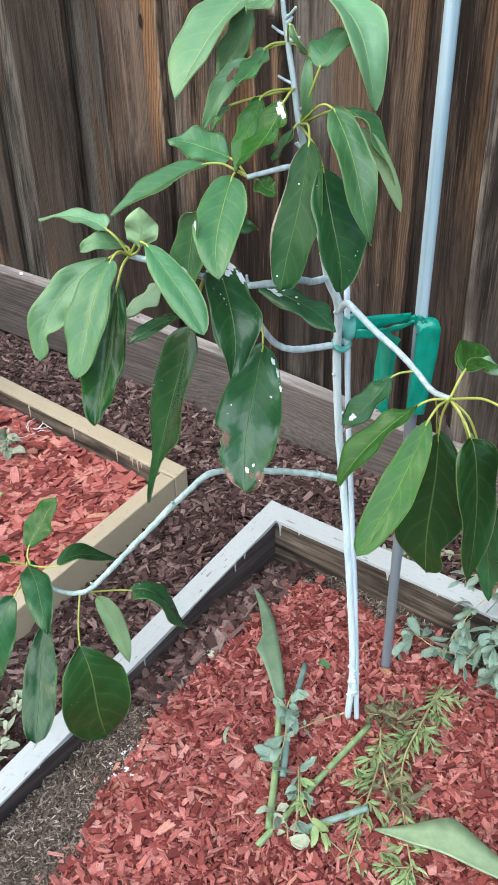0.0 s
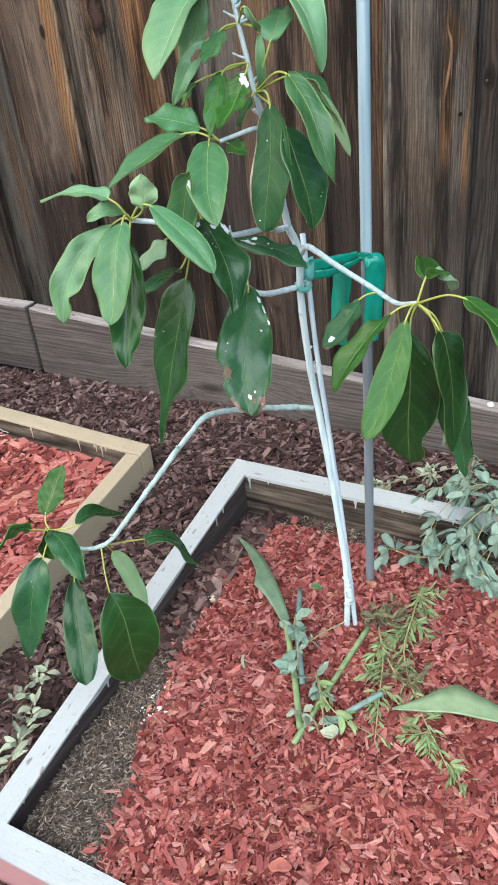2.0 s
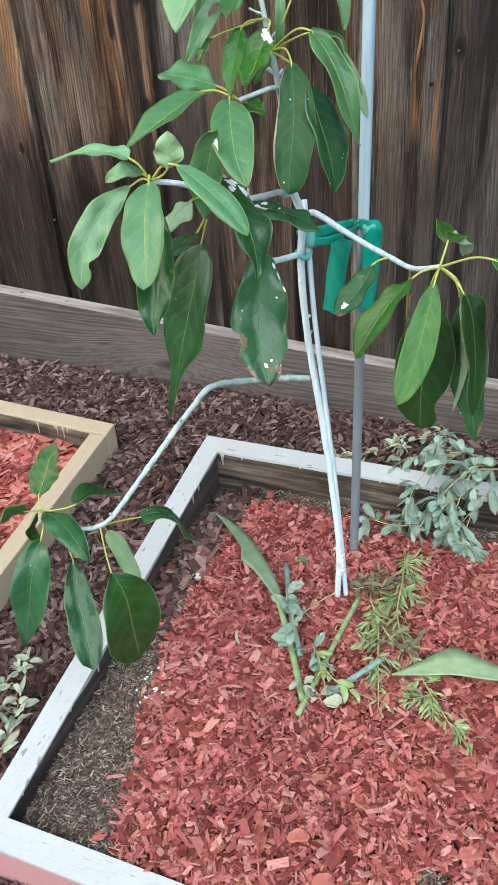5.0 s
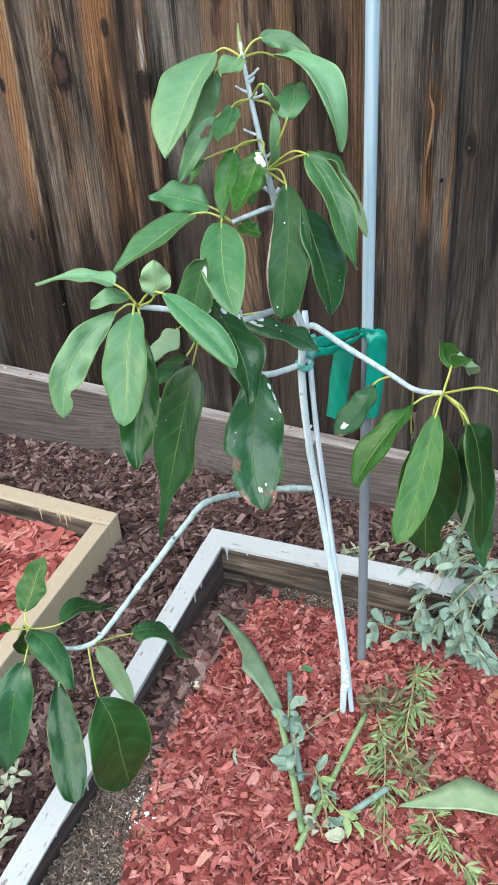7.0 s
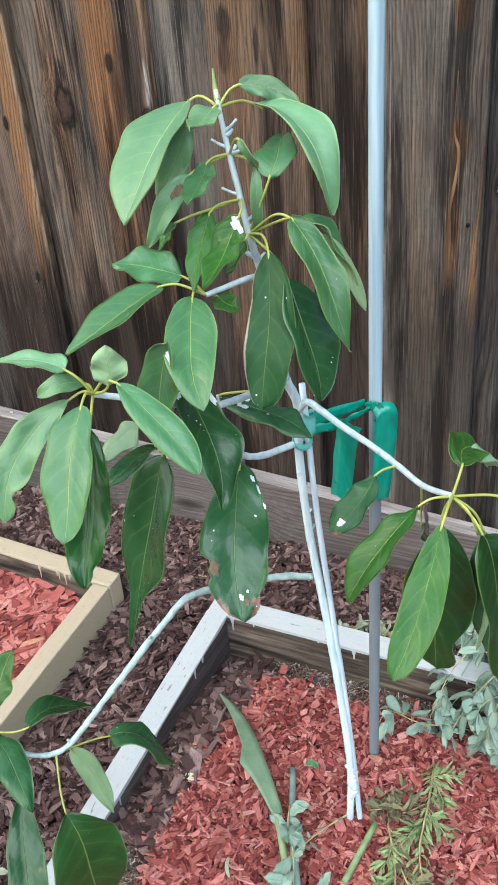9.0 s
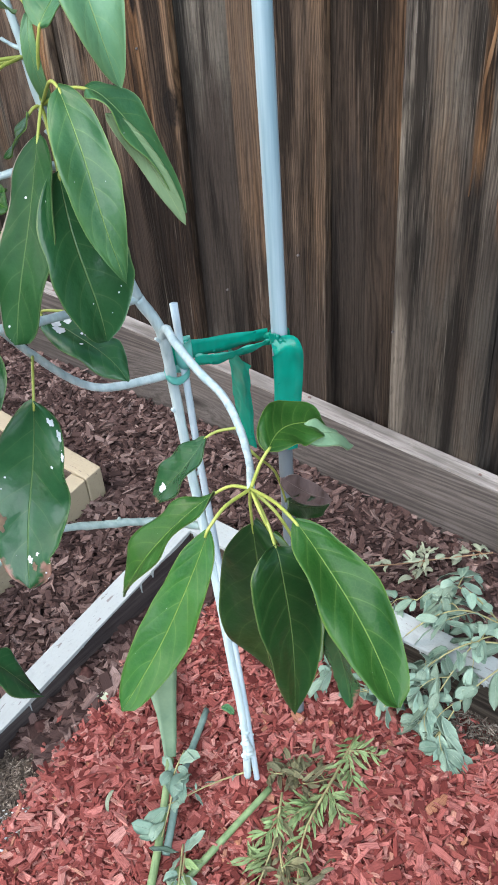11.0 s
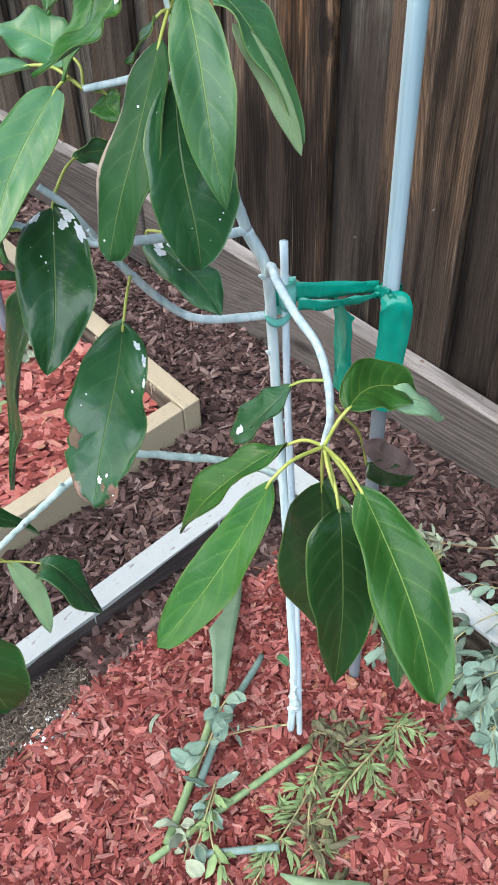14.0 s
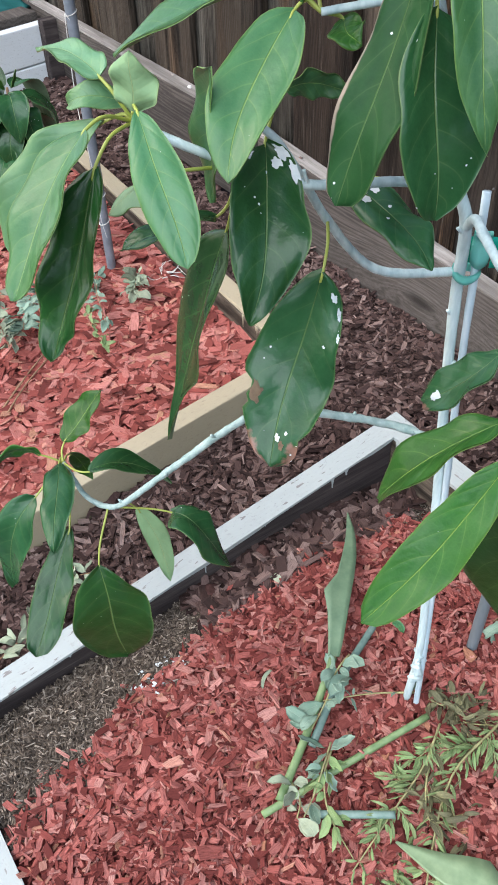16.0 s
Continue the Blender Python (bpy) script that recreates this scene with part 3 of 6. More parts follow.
# ---------------------------------------------------------------- ground and beds
sheet("ground", spread(-3.0, 1.6, 0.05, 4, 8, 20, 60), spread(-1.6, 1.0, 0.05, 4, 8, 20, 60), lambda x, y: yard_z(x, y) - 0.008, BROWNSOIL, "dark brown mulched garden ground", "ground")
sheet("bed_fill", spread(-0.342, 0.90, 0.02), spread(-0.487, 0.275, 0.02), lambda x, y: bed_z(x, y) - 0.006, REDSOIL, "red mulch base filling the white bed", "mulch")
sheet("bed_fill_2", spread(-1.75, -0.64, 0.03), spread(-0.80, 0.30, 0.03), lambda x, y: tan_z(x, y) - 0.006, REDSOIL, "red mulch base filling the tan bed", "mulch")
sheet("path", spread(-2.2, 1.4, 0.06), spread(-1.6, -0.60, 0.06), lambda x, y: yard_z(x, y) + 0.004, GRAVEL, "grey gravelly path beyond the bed", "ground")


def drips(bm, x0, x1, y0, y1, axis, side, rnd, count):
    """Runs of paint down the inner face of a board."""
    for i in range(count):
        t = (i + rnd.uniform(0.1, 0.9)) / count
        x, y = x0 + (x1 - x0) * t, y0 + (y1 - y0) * t
        z = frame_top(x, y) - 0.001
        w, ln = rnd.uniform(0.0008, 0.0032), rnd.choice((0.005, 0.008, 0.012, 0.02, 0.03))
        ax = Vector((1, 0, 0)) if axis == "x" else Vector((0, 1, 0))
        out = Vector(side) * 0.0016
        p = Vector((x, y, z))
        pts = [p - ax * w * 1.6, p + ax * w * 1.6, p + ax * w * 0.5 - Vector((0, 0, ln * 0.6)), p + ax * w * 0.35 - Vector((0, 0, ln)), p - ax * w * 0.35 - Vector((0, 0, ln)), p - ax * w * 0.5 - Vector((0, 0, ln * 0.6))]
        a = [bm.verts.new(q + out) for q in pts]
        b = [bm.verts.new(q - out) for q in pts]
        bm.faces.new(a)
        bm.faces.new(b[::-1])
        for k in range(6):
            bm.faces.new((a[k], b[k], b[(k + 1) % 6], a[(k + 1) % 6]))


def coat(x0, x1, y0, y1, rnd, inner, axis, side, count):
    """The paint on a board's top with its ragged inner edge."""
    bm = bmesh.new()
    n = 60
    along_x = axis == "x"
    rows = []
    for i in range(n + 1):
        t = i / n
        row = []
        for j, (e, dz) in enumerate(((0.0, -0.004), (0.0, 0.0015), (1.0, 0.0015), (1.0, -0.004))):
            if along_x:
                x, y = x0 + (x1 - x0) * t, y0 + (y1 - y0) * e
            else:
                x, y = x0 + (x1 - x0) * e, y0 + (y1 - y0) * t
            o = -0.0012 if e == 0 else 0.0012
            drop = dz
            if dz < 0 and j == inner:
                drop = -0.003 - 0.012 * max(0.0, wobble(t * 9, 0.3 + j, 1.0, 4.0 + x0))
            row.append(bm.verts.new((x + (0 if along_x else o), y + (o if along_x else 0), frame_top(x, y) + drop)))
        rows.append(row)
    for a, b in zip(rows, rows[1:]):
        for k in range(3):
            bm.faces.new((a[k], b[k], b[k + 1], a[k + 1]) if along_x else (a[k], a[k + 1], b[k + 1], b[k]))
    if along_x:
        drips(bm, x0, x1, y0 if inner == 0 else y1, y0 if inner == 0 else y1, "x", side, rnd, count)
    else:
        drips(bm, x0 if inner == 0 else x1, x0 if inner == 0 else x1, y0, y1, "y", side, rnd, count)
    bmesh.ops.recalc_face_normals(bm, faces=bm.faces)
    return bm


rnd = random.Random(5)
white_bed = thing("raised_bed", "white-topped raised bed of dark timber boards", "raised bed", "raised beds", at=(-0.36, 0.29, 0.0))
b = solid("back_board", board(-0.378, 0.942, 0.273, 0.311, frame_low, frame_top), RAWBOARD, white_bed, "weathered unpainted inner face", smooth=False)
solid("paint_coat", coat(-0.378, 0.942, 0.273, 0.311, rnd, 0, "x", (0, -1, 0), 16), WHITE_X, b, "white paint with drips", smooth=False)
b = solid("side_board", board(-0.378, -0.340, -0.485, 0.272, frame_low, frame_top), RAWBOARD_Y, white_bed, "dark stained timber", smooth=False)
solid("paint_coat", coat(-0.378, -0.340, -0.485, 0.272, rnd, 3, "y", (1, 0, 0), 7), WHITE_Y, b, "worn white paint with drips", smooth=False)
b = solid("side_board", board(0.902, 0.940, -0.485, 0.272, frame_low, frame_top), RAWBOARD_Y, white_bed, "dark stained timber", smooth=False)
solid("paint_coat", coat(0.902, 0.940, -0.485, 0.272, random.Random(6), 0, "y", (-1, 0, 0), 7), WHITE_Y, b, "worn white paint with drips", smooth=False)
b = solid("front_board", board(-0.380, 0.942, -0.524, -0.486, frame_low, frame_top), PINK, white_bed, "faded red painted outer face", smooth=False)
solid("paint_coat", coat(-0.380, 0.942, -0.524, -0.486, rnd, 3, "x", (0, 1, 0), 10), WHITE_X, b, "chipped white paint", smooth=False)

tan_bed = thing("raised_bed", "tan painted raised bed of timber boards", "raised bed", "raised beds", at=(-0.62, 0.29, 0.0))


def tan_top(x, y):
    return 0.045 + 0.13 * (y - 0.302)


def tan_low(x, y):
    return tan_top(x, y) - 0.14


def tan_back(x):
    return 0.312 - 0.05 * (x + 0.6)


bm = bmesh.new()
xs = (-1.80, -0.600)
low4 = [(xs[0], tan_back(xs[0]) - 0.038), (xs[1], tan_back(xs[1]) - 0.038), (xs[1], tan_back(xs[1])), (xs[0], tan_back(xs[0]))]
boxy(bm, [(x, y, tan_low(x, y)) for x, y in low4] + [(x, y, tan_top(x, y)) for x, y in low4], 0.003)
b = solid("back_board", bm, TAN_X, tan_bed, smooth=False)
bm = bmesh.new()
inner4 = [(x, y - 0.0015) for x, y in low4[:2]]
c4 = [(inner4[0][0], inner4[0][1]), (inner4[1][0] - 0.045, inner4[1][1] - 0.0), (inner4[1][0] - 0.045, inner4[1][1] + 0.004), (inner4[0][0], inner4[0][1] + 0.004)]
boxy(bm, [(x, y, tan_low(x, y)) for x, y in c4] + [(x, y, tan_top(x, y) - 0.006) for x, y in c4])
solid("inner_face", bm, RAWBOARD, b, "bare grey weathered inner face", smooth=False)
for q in (-0.700, -0.712, -0.728, -0.733, -0.78, -0.93, -1.10):
    z = tan_top(q, 0.27)
    y = tan_back(q) - 0.0405
    ln = 0.012 + 0.022 * abs(math.sin(q * 90))
    bm = tube(bmesh.new(), [(q, y, z - 0.002), (q + 0.001, y, z - ln * 0.5), (q, y, z - ln)], 0.0028, 0.0012, 6, 3)
    solid("paint_drip", bm, TAN_X, b, "run of tan paint")
solid("side_board", board(-0.638, -0.600, -0.80, 0.272, tan_low, tan_top), TAN_Y, tan_bed, smooth=False)
solid("front_board", board(-1.80, -0.602, -0.840, -0.802, tan_low, tan_top), TAN_X, tan_bed, smooth=False)
solid("side_board", board(-1.80, -1.762, -0.80, 0.318, tan_low, tan_top), TAN_Y, tan_bed, smooth=False)


# ---------------------------------------------------------------- fence


def kick_top(x, y=0):
    return 0.159 - 0.075 * (x + 0.40) if x > -1.12 else 0.217 - 0.010 * (x + 1.12)


fence = thing("fence", "dark brown weathered board-on-board timber fence", "fence", kind="structure", at=(0, 0.6, 0))
rnd = random.Random(11)
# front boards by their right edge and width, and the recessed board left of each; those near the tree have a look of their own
# wide low dark patches: browner wood, and shade towards the ground painted in
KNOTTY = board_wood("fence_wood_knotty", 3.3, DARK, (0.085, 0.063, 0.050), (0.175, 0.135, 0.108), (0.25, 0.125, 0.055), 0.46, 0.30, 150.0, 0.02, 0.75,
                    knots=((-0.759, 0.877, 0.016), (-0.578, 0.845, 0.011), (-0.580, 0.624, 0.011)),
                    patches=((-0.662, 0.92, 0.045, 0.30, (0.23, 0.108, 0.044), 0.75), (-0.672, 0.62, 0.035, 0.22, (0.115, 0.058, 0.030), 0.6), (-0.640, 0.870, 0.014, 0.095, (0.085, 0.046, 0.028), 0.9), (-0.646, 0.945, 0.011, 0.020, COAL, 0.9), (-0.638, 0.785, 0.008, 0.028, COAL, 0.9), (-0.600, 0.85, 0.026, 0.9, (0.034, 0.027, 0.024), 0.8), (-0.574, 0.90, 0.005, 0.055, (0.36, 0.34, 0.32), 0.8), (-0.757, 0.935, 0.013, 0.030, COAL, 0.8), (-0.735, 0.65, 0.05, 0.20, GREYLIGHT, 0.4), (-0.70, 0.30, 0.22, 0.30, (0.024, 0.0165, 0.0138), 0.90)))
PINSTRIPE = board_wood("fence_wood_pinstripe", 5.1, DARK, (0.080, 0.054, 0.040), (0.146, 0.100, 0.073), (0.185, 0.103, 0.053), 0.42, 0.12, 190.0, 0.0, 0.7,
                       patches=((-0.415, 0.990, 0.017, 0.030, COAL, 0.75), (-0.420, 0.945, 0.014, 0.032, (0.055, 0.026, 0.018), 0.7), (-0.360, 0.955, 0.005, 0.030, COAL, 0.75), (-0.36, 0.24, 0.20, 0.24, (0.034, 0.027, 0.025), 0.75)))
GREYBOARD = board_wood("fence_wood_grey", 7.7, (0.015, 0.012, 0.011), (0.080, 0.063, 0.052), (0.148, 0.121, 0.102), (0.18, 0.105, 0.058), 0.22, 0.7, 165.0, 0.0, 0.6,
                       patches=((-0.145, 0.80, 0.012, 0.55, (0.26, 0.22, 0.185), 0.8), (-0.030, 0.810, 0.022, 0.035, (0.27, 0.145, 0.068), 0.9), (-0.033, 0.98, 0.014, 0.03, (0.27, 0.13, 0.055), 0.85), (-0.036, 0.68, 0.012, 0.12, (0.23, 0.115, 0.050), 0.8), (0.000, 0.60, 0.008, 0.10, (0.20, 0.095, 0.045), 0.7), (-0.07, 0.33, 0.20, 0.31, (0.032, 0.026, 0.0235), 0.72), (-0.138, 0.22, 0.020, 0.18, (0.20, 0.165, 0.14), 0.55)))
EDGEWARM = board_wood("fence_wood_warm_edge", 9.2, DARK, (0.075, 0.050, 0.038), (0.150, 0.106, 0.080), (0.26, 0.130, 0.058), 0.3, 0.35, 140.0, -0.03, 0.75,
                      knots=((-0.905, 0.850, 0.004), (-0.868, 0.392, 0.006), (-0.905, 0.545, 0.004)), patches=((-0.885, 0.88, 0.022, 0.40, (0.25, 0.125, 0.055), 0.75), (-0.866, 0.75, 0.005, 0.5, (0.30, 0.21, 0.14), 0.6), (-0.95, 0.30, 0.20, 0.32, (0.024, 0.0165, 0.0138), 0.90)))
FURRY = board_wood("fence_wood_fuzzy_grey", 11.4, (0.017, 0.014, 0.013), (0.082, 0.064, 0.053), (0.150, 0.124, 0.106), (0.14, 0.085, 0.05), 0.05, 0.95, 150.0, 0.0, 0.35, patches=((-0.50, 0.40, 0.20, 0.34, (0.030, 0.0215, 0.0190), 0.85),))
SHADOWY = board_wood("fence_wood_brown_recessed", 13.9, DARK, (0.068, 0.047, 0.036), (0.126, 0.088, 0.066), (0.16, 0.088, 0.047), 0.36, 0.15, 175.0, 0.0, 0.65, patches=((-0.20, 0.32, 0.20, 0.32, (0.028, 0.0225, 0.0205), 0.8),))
COALY = board_wood("fence_wood_blackened", 15.2, COAL, (0.042, 0.034, 0.031), (0.082, 0.070, 0.063), (0.11, 0.062, 0.035), 0.1, 0.6, 150.0, knots=((0.032, 0.736, 0.006),))
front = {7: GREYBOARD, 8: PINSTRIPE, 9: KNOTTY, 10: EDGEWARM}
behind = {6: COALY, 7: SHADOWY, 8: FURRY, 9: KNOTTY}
right_edges = [2.17, 1.87, 1.57, 1.26, 0.96, 0.655, 0.355, 0.010, -0.278, -0.566, -0.860, -1.15, -1.44, -1.74, -2.03, -2.33, -2.62, -2.92, -3.22, -3.52]
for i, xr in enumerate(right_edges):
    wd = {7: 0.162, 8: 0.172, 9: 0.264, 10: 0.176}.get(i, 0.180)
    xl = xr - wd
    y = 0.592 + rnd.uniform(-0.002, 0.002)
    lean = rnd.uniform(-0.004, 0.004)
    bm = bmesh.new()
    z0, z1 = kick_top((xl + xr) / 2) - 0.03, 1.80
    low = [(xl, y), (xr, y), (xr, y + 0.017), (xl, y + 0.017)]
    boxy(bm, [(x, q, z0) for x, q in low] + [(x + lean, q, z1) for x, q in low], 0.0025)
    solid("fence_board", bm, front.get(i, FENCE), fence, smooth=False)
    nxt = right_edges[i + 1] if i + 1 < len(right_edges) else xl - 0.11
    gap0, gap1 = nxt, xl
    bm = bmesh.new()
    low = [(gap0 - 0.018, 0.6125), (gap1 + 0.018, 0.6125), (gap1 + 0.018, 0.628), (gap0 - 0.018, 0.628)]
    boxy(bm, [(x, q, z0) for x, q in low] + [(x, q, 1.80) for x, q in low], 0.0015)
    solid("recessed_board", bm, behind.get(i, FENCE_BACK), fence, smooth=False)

TORN = wood("torn_wood", (0.050, 0.028, 0.015), (0.145, 0.078, 0.035), (0.30, 0.19, 0.105), rough=0.7, knots=False, stain=0.3)


def torn_strip(points, widths, material=None, label="orange strip of bare torn wood"):
    """A long splinter torn from the board's face, paler wood beneath."""
    bm = bmesh.new()
    prev = None
    line = spline([(x, 0.5914, z) for x, z in points], 8)
    for i, p in enumerate(line):
        f = i / (len(line) - 1) * (len(widths) - 1)
        a = min(int(f), len(widths) - 2)
        w = (widths[a] * (a + 1 - f) + widths[a + 1] * (f - a)) * (1 + 0.5 * noise.noise(p * 90))
        row = [bm.verts.new(p + Vector((c * w, dy, 0))) for c, dy in ((-0.5, 0.0022), (-0.2, 0.0), (0.2, 0.0002), (0.5, 0.0022))]
        if prev:
            for k in range(3):
                bm.faces.new((prev[k], row[k], row[k + 1], prev[k + 1]))
        prev = row
    bmesh.ops.recalc_face_normals(bm, faces=bm.faces)
    solid("torn_strip", bm, material or TORN, fence, label)


torn_strip([(-0.036, 0.905), (-0.038, 0.825), (-0.030, 0.785), (-0.041, 0.700), (-0.043, 0.620), (-0.046, 0.565)], (0.001, 0.003, 0.007, 0.005, 0.006, 0.002))
torn_strip([(0.008, 0.800), (0.006, 0.720), (0.002, 0.640), (0.001, 0.560)], (0.002, 0.004, 0.006, 0.002))
for dx, w in ((0.0035, 0.003), (0.0085, 0.002), (0.0125, 0.0016), (0.0165, 0.001)):
    torn_strip([(-0.154 + dx, 1.30), (-0.154 + dx, 1.05), (-0.1535 + dx, 0.80), (-0.153 + dx, 0.66 + 6 * dx)], (w, w, 0.8 * w, 0.3 * w), PALEWOOD, "bleached grey ridge along the board's edge")

# the board at the fence's foot, in lengths that don't quite meet
for x0, x1 in ((-4.0, -2.35), (-2.345, -1.122), (-1.115, 0.72), (0.725, 2.3)):
    off = 0.0 if x0 > -2 else 0.004
    bm = bmesh.new()
    c = [(x0, 0.553 - off), (x1, 0.553 - off), (x1, 0.590), (x0, 0.590)]
    boxy(bm, [(x, y, kick_top(x) - 0.185) for x, y in c] + [(x, y, kick_top(x if x != x1 else x1 - 0.001)) for x, y in c], 0.004)
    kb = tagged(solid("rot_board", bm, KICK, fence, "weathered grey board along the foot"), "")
    # thin cap over the top face, its lighter look from above painted in
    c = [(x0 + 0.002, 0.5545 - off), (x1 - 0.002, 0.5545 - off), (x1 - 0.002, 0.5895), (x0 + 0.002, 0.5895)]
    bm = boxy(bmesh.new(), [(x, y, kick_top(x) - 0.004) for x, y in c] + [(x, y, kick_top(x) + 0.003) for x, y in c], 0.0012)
    lg = solid("weathered_top", bm, LEDGE, label="weathered upper edge, painted paler as lit from above", smooth=False)
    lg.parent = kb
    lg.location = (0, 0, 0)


for i in range(16):
    x = -1.6 + 2.3 * ((i * 0.6180339) % 1.0)
    rx = 0.0018 + 0.0028 * ((i * 0.377) % 1.0)
    y = 0.560 + 0.026 * ((i * 0.7548) % 1.0)
    bm = bmesh.new()
    bmesh.ops.create_icosphere(bm, subdivisions=1, radius=rx)
    for v in bm.verts:
        v.co = Vector((v.co.x * 1.5, v.co.y, v.co.z * 0.5)) * (1 + 0.3 * noise.noise(v.co * 300)) + Vector((x, y, kick_top(x) + 0.003 + rx * 0.3))
    tagged(solid("wood_crumb", bm, LEDGE if i % 3 else BROWNCHIP), "crumb of bark on the board at the fence's foot", "debris", "crumbs on the board")


HOLE = plain("dark_hole", (0.004, 0.004, 0.004), (0.012, 0.010, 0.009), 0.9, 90.0)


def nail(x, z, r=0.0021, material=IRON):
    bm = bmesh.new()
    tube(bm, [(x, 0.593, z), (x, 0.5895, z - 0.0004)], r, r * 0.85, 8, 2)
    solid("nail", bm, material, fence)


nail(-0.011, 0.683, 0.0036, HOLE)
for x, z in ((0.032, 0.736), (-0.911, 0.537), (-0.856, 0.388), (-0.490, 0.319), (0.20, 0.70), (-0.33, 0.42), (-0.64, 0.71), (-0.15, 0.33)):
    nail(x, z)


# ---------------------------------------------------------------- mulch
rng = np.random.default_rng(3)


def scatter(name, n, inside, box, height, size, material, label, lift=0.006, tilt=0.24, category="mulch"):
    """Loose shredded chips: many small bent slabs in one mesh."""
    x0, x1, y0, y1 = box
    pts = []
    while len(pts) < n:
        x, y = rng.uniform(x0, x1), rng.uniform(y0, y1)
        if inside(x, y):
            pts.append((x, y, height(x, y)))
    p = np.array(pts)
    ln = np.clip(rng.lognormal(math.log(size[0] * 1.15), 0.5, n), size[0] * 0.35, size[0] * 2.0)
    wd = np.clip(rng.lognormal(math.log(size[1] * 1.2), 0.5, n), size[1] * 0.4, size[1] * 1.8)
    th = rng.uniform(0.5, 1.4, n) * size[2]
    rim = np.array([[-1, -0.95], [0.1, -1], [1, -0.92], [0.97, 0.94], [-0.1, 1], [-0.98, 0.95]]) * 0.5
    rim = rim[None] + rng.uniform(-0.09, 0.09, (n, 6, 2))
    rim[:, 2:4, 1] *= np.where(rng.random(n) < 0.2, rng.uniform(0.25, 0.7, n), rng.uniform(0.85, 1.05, n))[:, None]
    rim[:, :, 0] += rim[:, :, 1] * rng.normal(0, 0.15, n)[:, None]
    v = np.zeros((n, 12, 3))
    v[:, :6, :2], v[:, 6:, :2] = rim, rim * 0.97
    v[:, :6, 2], v[:, 6:, 2] = -0.5, 0.5
    v[:, 6:, 2] += rng.uniform(-0.3, 0.3, (n, 6))
    v *= np.stack([ln, wd, th], 1)[:, None]
    flat = (v[:, :, :2] + rng.uniform(0, 4, (n, 1, 2))).reshape(-1, 2)
    yaw, pitch, roll = rng.uniform(0, 6.283, n), rng.normal(0, tilt, n), rng.normal(0, tilt, n)
    cy, sy, cp, sp, cr, sr = np.cos(yaw), np.sin(yaw), np.cos(pitch), np.sin(pitch), np.cos(roll), np.sin(roll)
    x, y, z = v[..., 0], v[..., 1], v[..., 2]
    y, z = y * cr[:, None] - z * sr[:, None], y * sr[:, None] + z * cr[:, None]
    x, z = x * cp[:, None] - z * sp[:, None], x * sp[:, None] + z * cp[:, None]
    x, y = x * cy[:, None] - y * sy[:, None], x * sy[:, None] + y * cy[:, None]
    up = rng.uniform(0, 1, n) ** 1.5 * lift + np.abs(sp) * ln * 0.25
    v = np.stack([x + p[:, :1], y + p[:, 1:2], z + p[:, 2:] + up[:, None]], -1).reshape(-1, 3)
    sides = np.array([[k, (k + 1) % 6, 6 + (k + 1) % 6, 6 + k] for k in range(6)]).ravel()
    one = np.concatenate([[5, 4, 3, 2, 1, 0], [6, 7, 8, 9, 10, 11], sides])
    starts = np.concatenate([[0, 6], 12 + 4 * np.arange(6)])
    f = (np.arange(n)[:, None] * 12 + one[None]).ravel()
    st = (np.arange(n)[:, None] * 36 + starts[None]).ravel()
    me = bpy.data.meshes.new(name)
    me.vertices.add(len(v))
    me.vertices.foreach_set("co", v.ravel())
    me.loops.add(f.size)
    me.loops.foreach_set("vertex_index", f.astype(np.int32))
    me.polygons.add(len(st))
    me.polygons.foreach_set("loop_start", st.astype(np.int32))
    me.polygons.foreach_set("use_smooth", np.zeros(len(st), dtype=bool))
    me.update(calc_edges=True)
    me.uv_layers.new(name="UVMap").data.foreach_set("uv", flat[f].ravel())
    me.materials.append(material)
    return tagged(new(name, me), label, category, kind="stuff")


def soil_edge(y):
    """Where the red mulch gives way to bare compost, along the side board."""
    return -0.165 - 0.30 * (y + 0.50) + 0.03 * noise.noise(Vector((y * 9, 0.3, 0))) if y < -0.12 else -0.29


def bare(x, y):
    """A bare spot in the red mulch near the front board."""
    return math.hypot((x - 0.234) / 0.030, (y + 0.388) / 0.022) < 1 + 0.4 * noise.noise(Vector((x * 60, y * 60, 0)))


def in_red(x, y):
    if bare(x, y):
        return rng.random() < 0.04
    e = soil_edge(y) if y < -0.10 else -0.285 + 0.03 * noise.noise(Vector((y * 11, 2.0, 0))) + 0.10 * ramp01(y, 0.18, 0.28)
    back = 0.225 + 0.02 * noise.noise(Vector((x * 9, 5.0, 0)))
    return x > e and y < back or (x > e - 0.03 and rng.random() < 0.03)


def in_compost(x, y):
    return x < soil_edge(y) + 0.03 and y < -0.09 or (y > 0.20 and rng.random() < 0.6) or bare(x, y)


def in_bed_brown(x, y):
    return y > -0.13 and x < -0.255 + 0.04 * noise.noise(Vector((y * 9, 7.0, 0)))


def in_yard(x, y):
    if -0.385 < x < 0.95 and -0.53 < y < 0.315:
        return False
    if x < -0.595 and y < tan_back(x) + 0.004:
        return False
    return y < 0.556


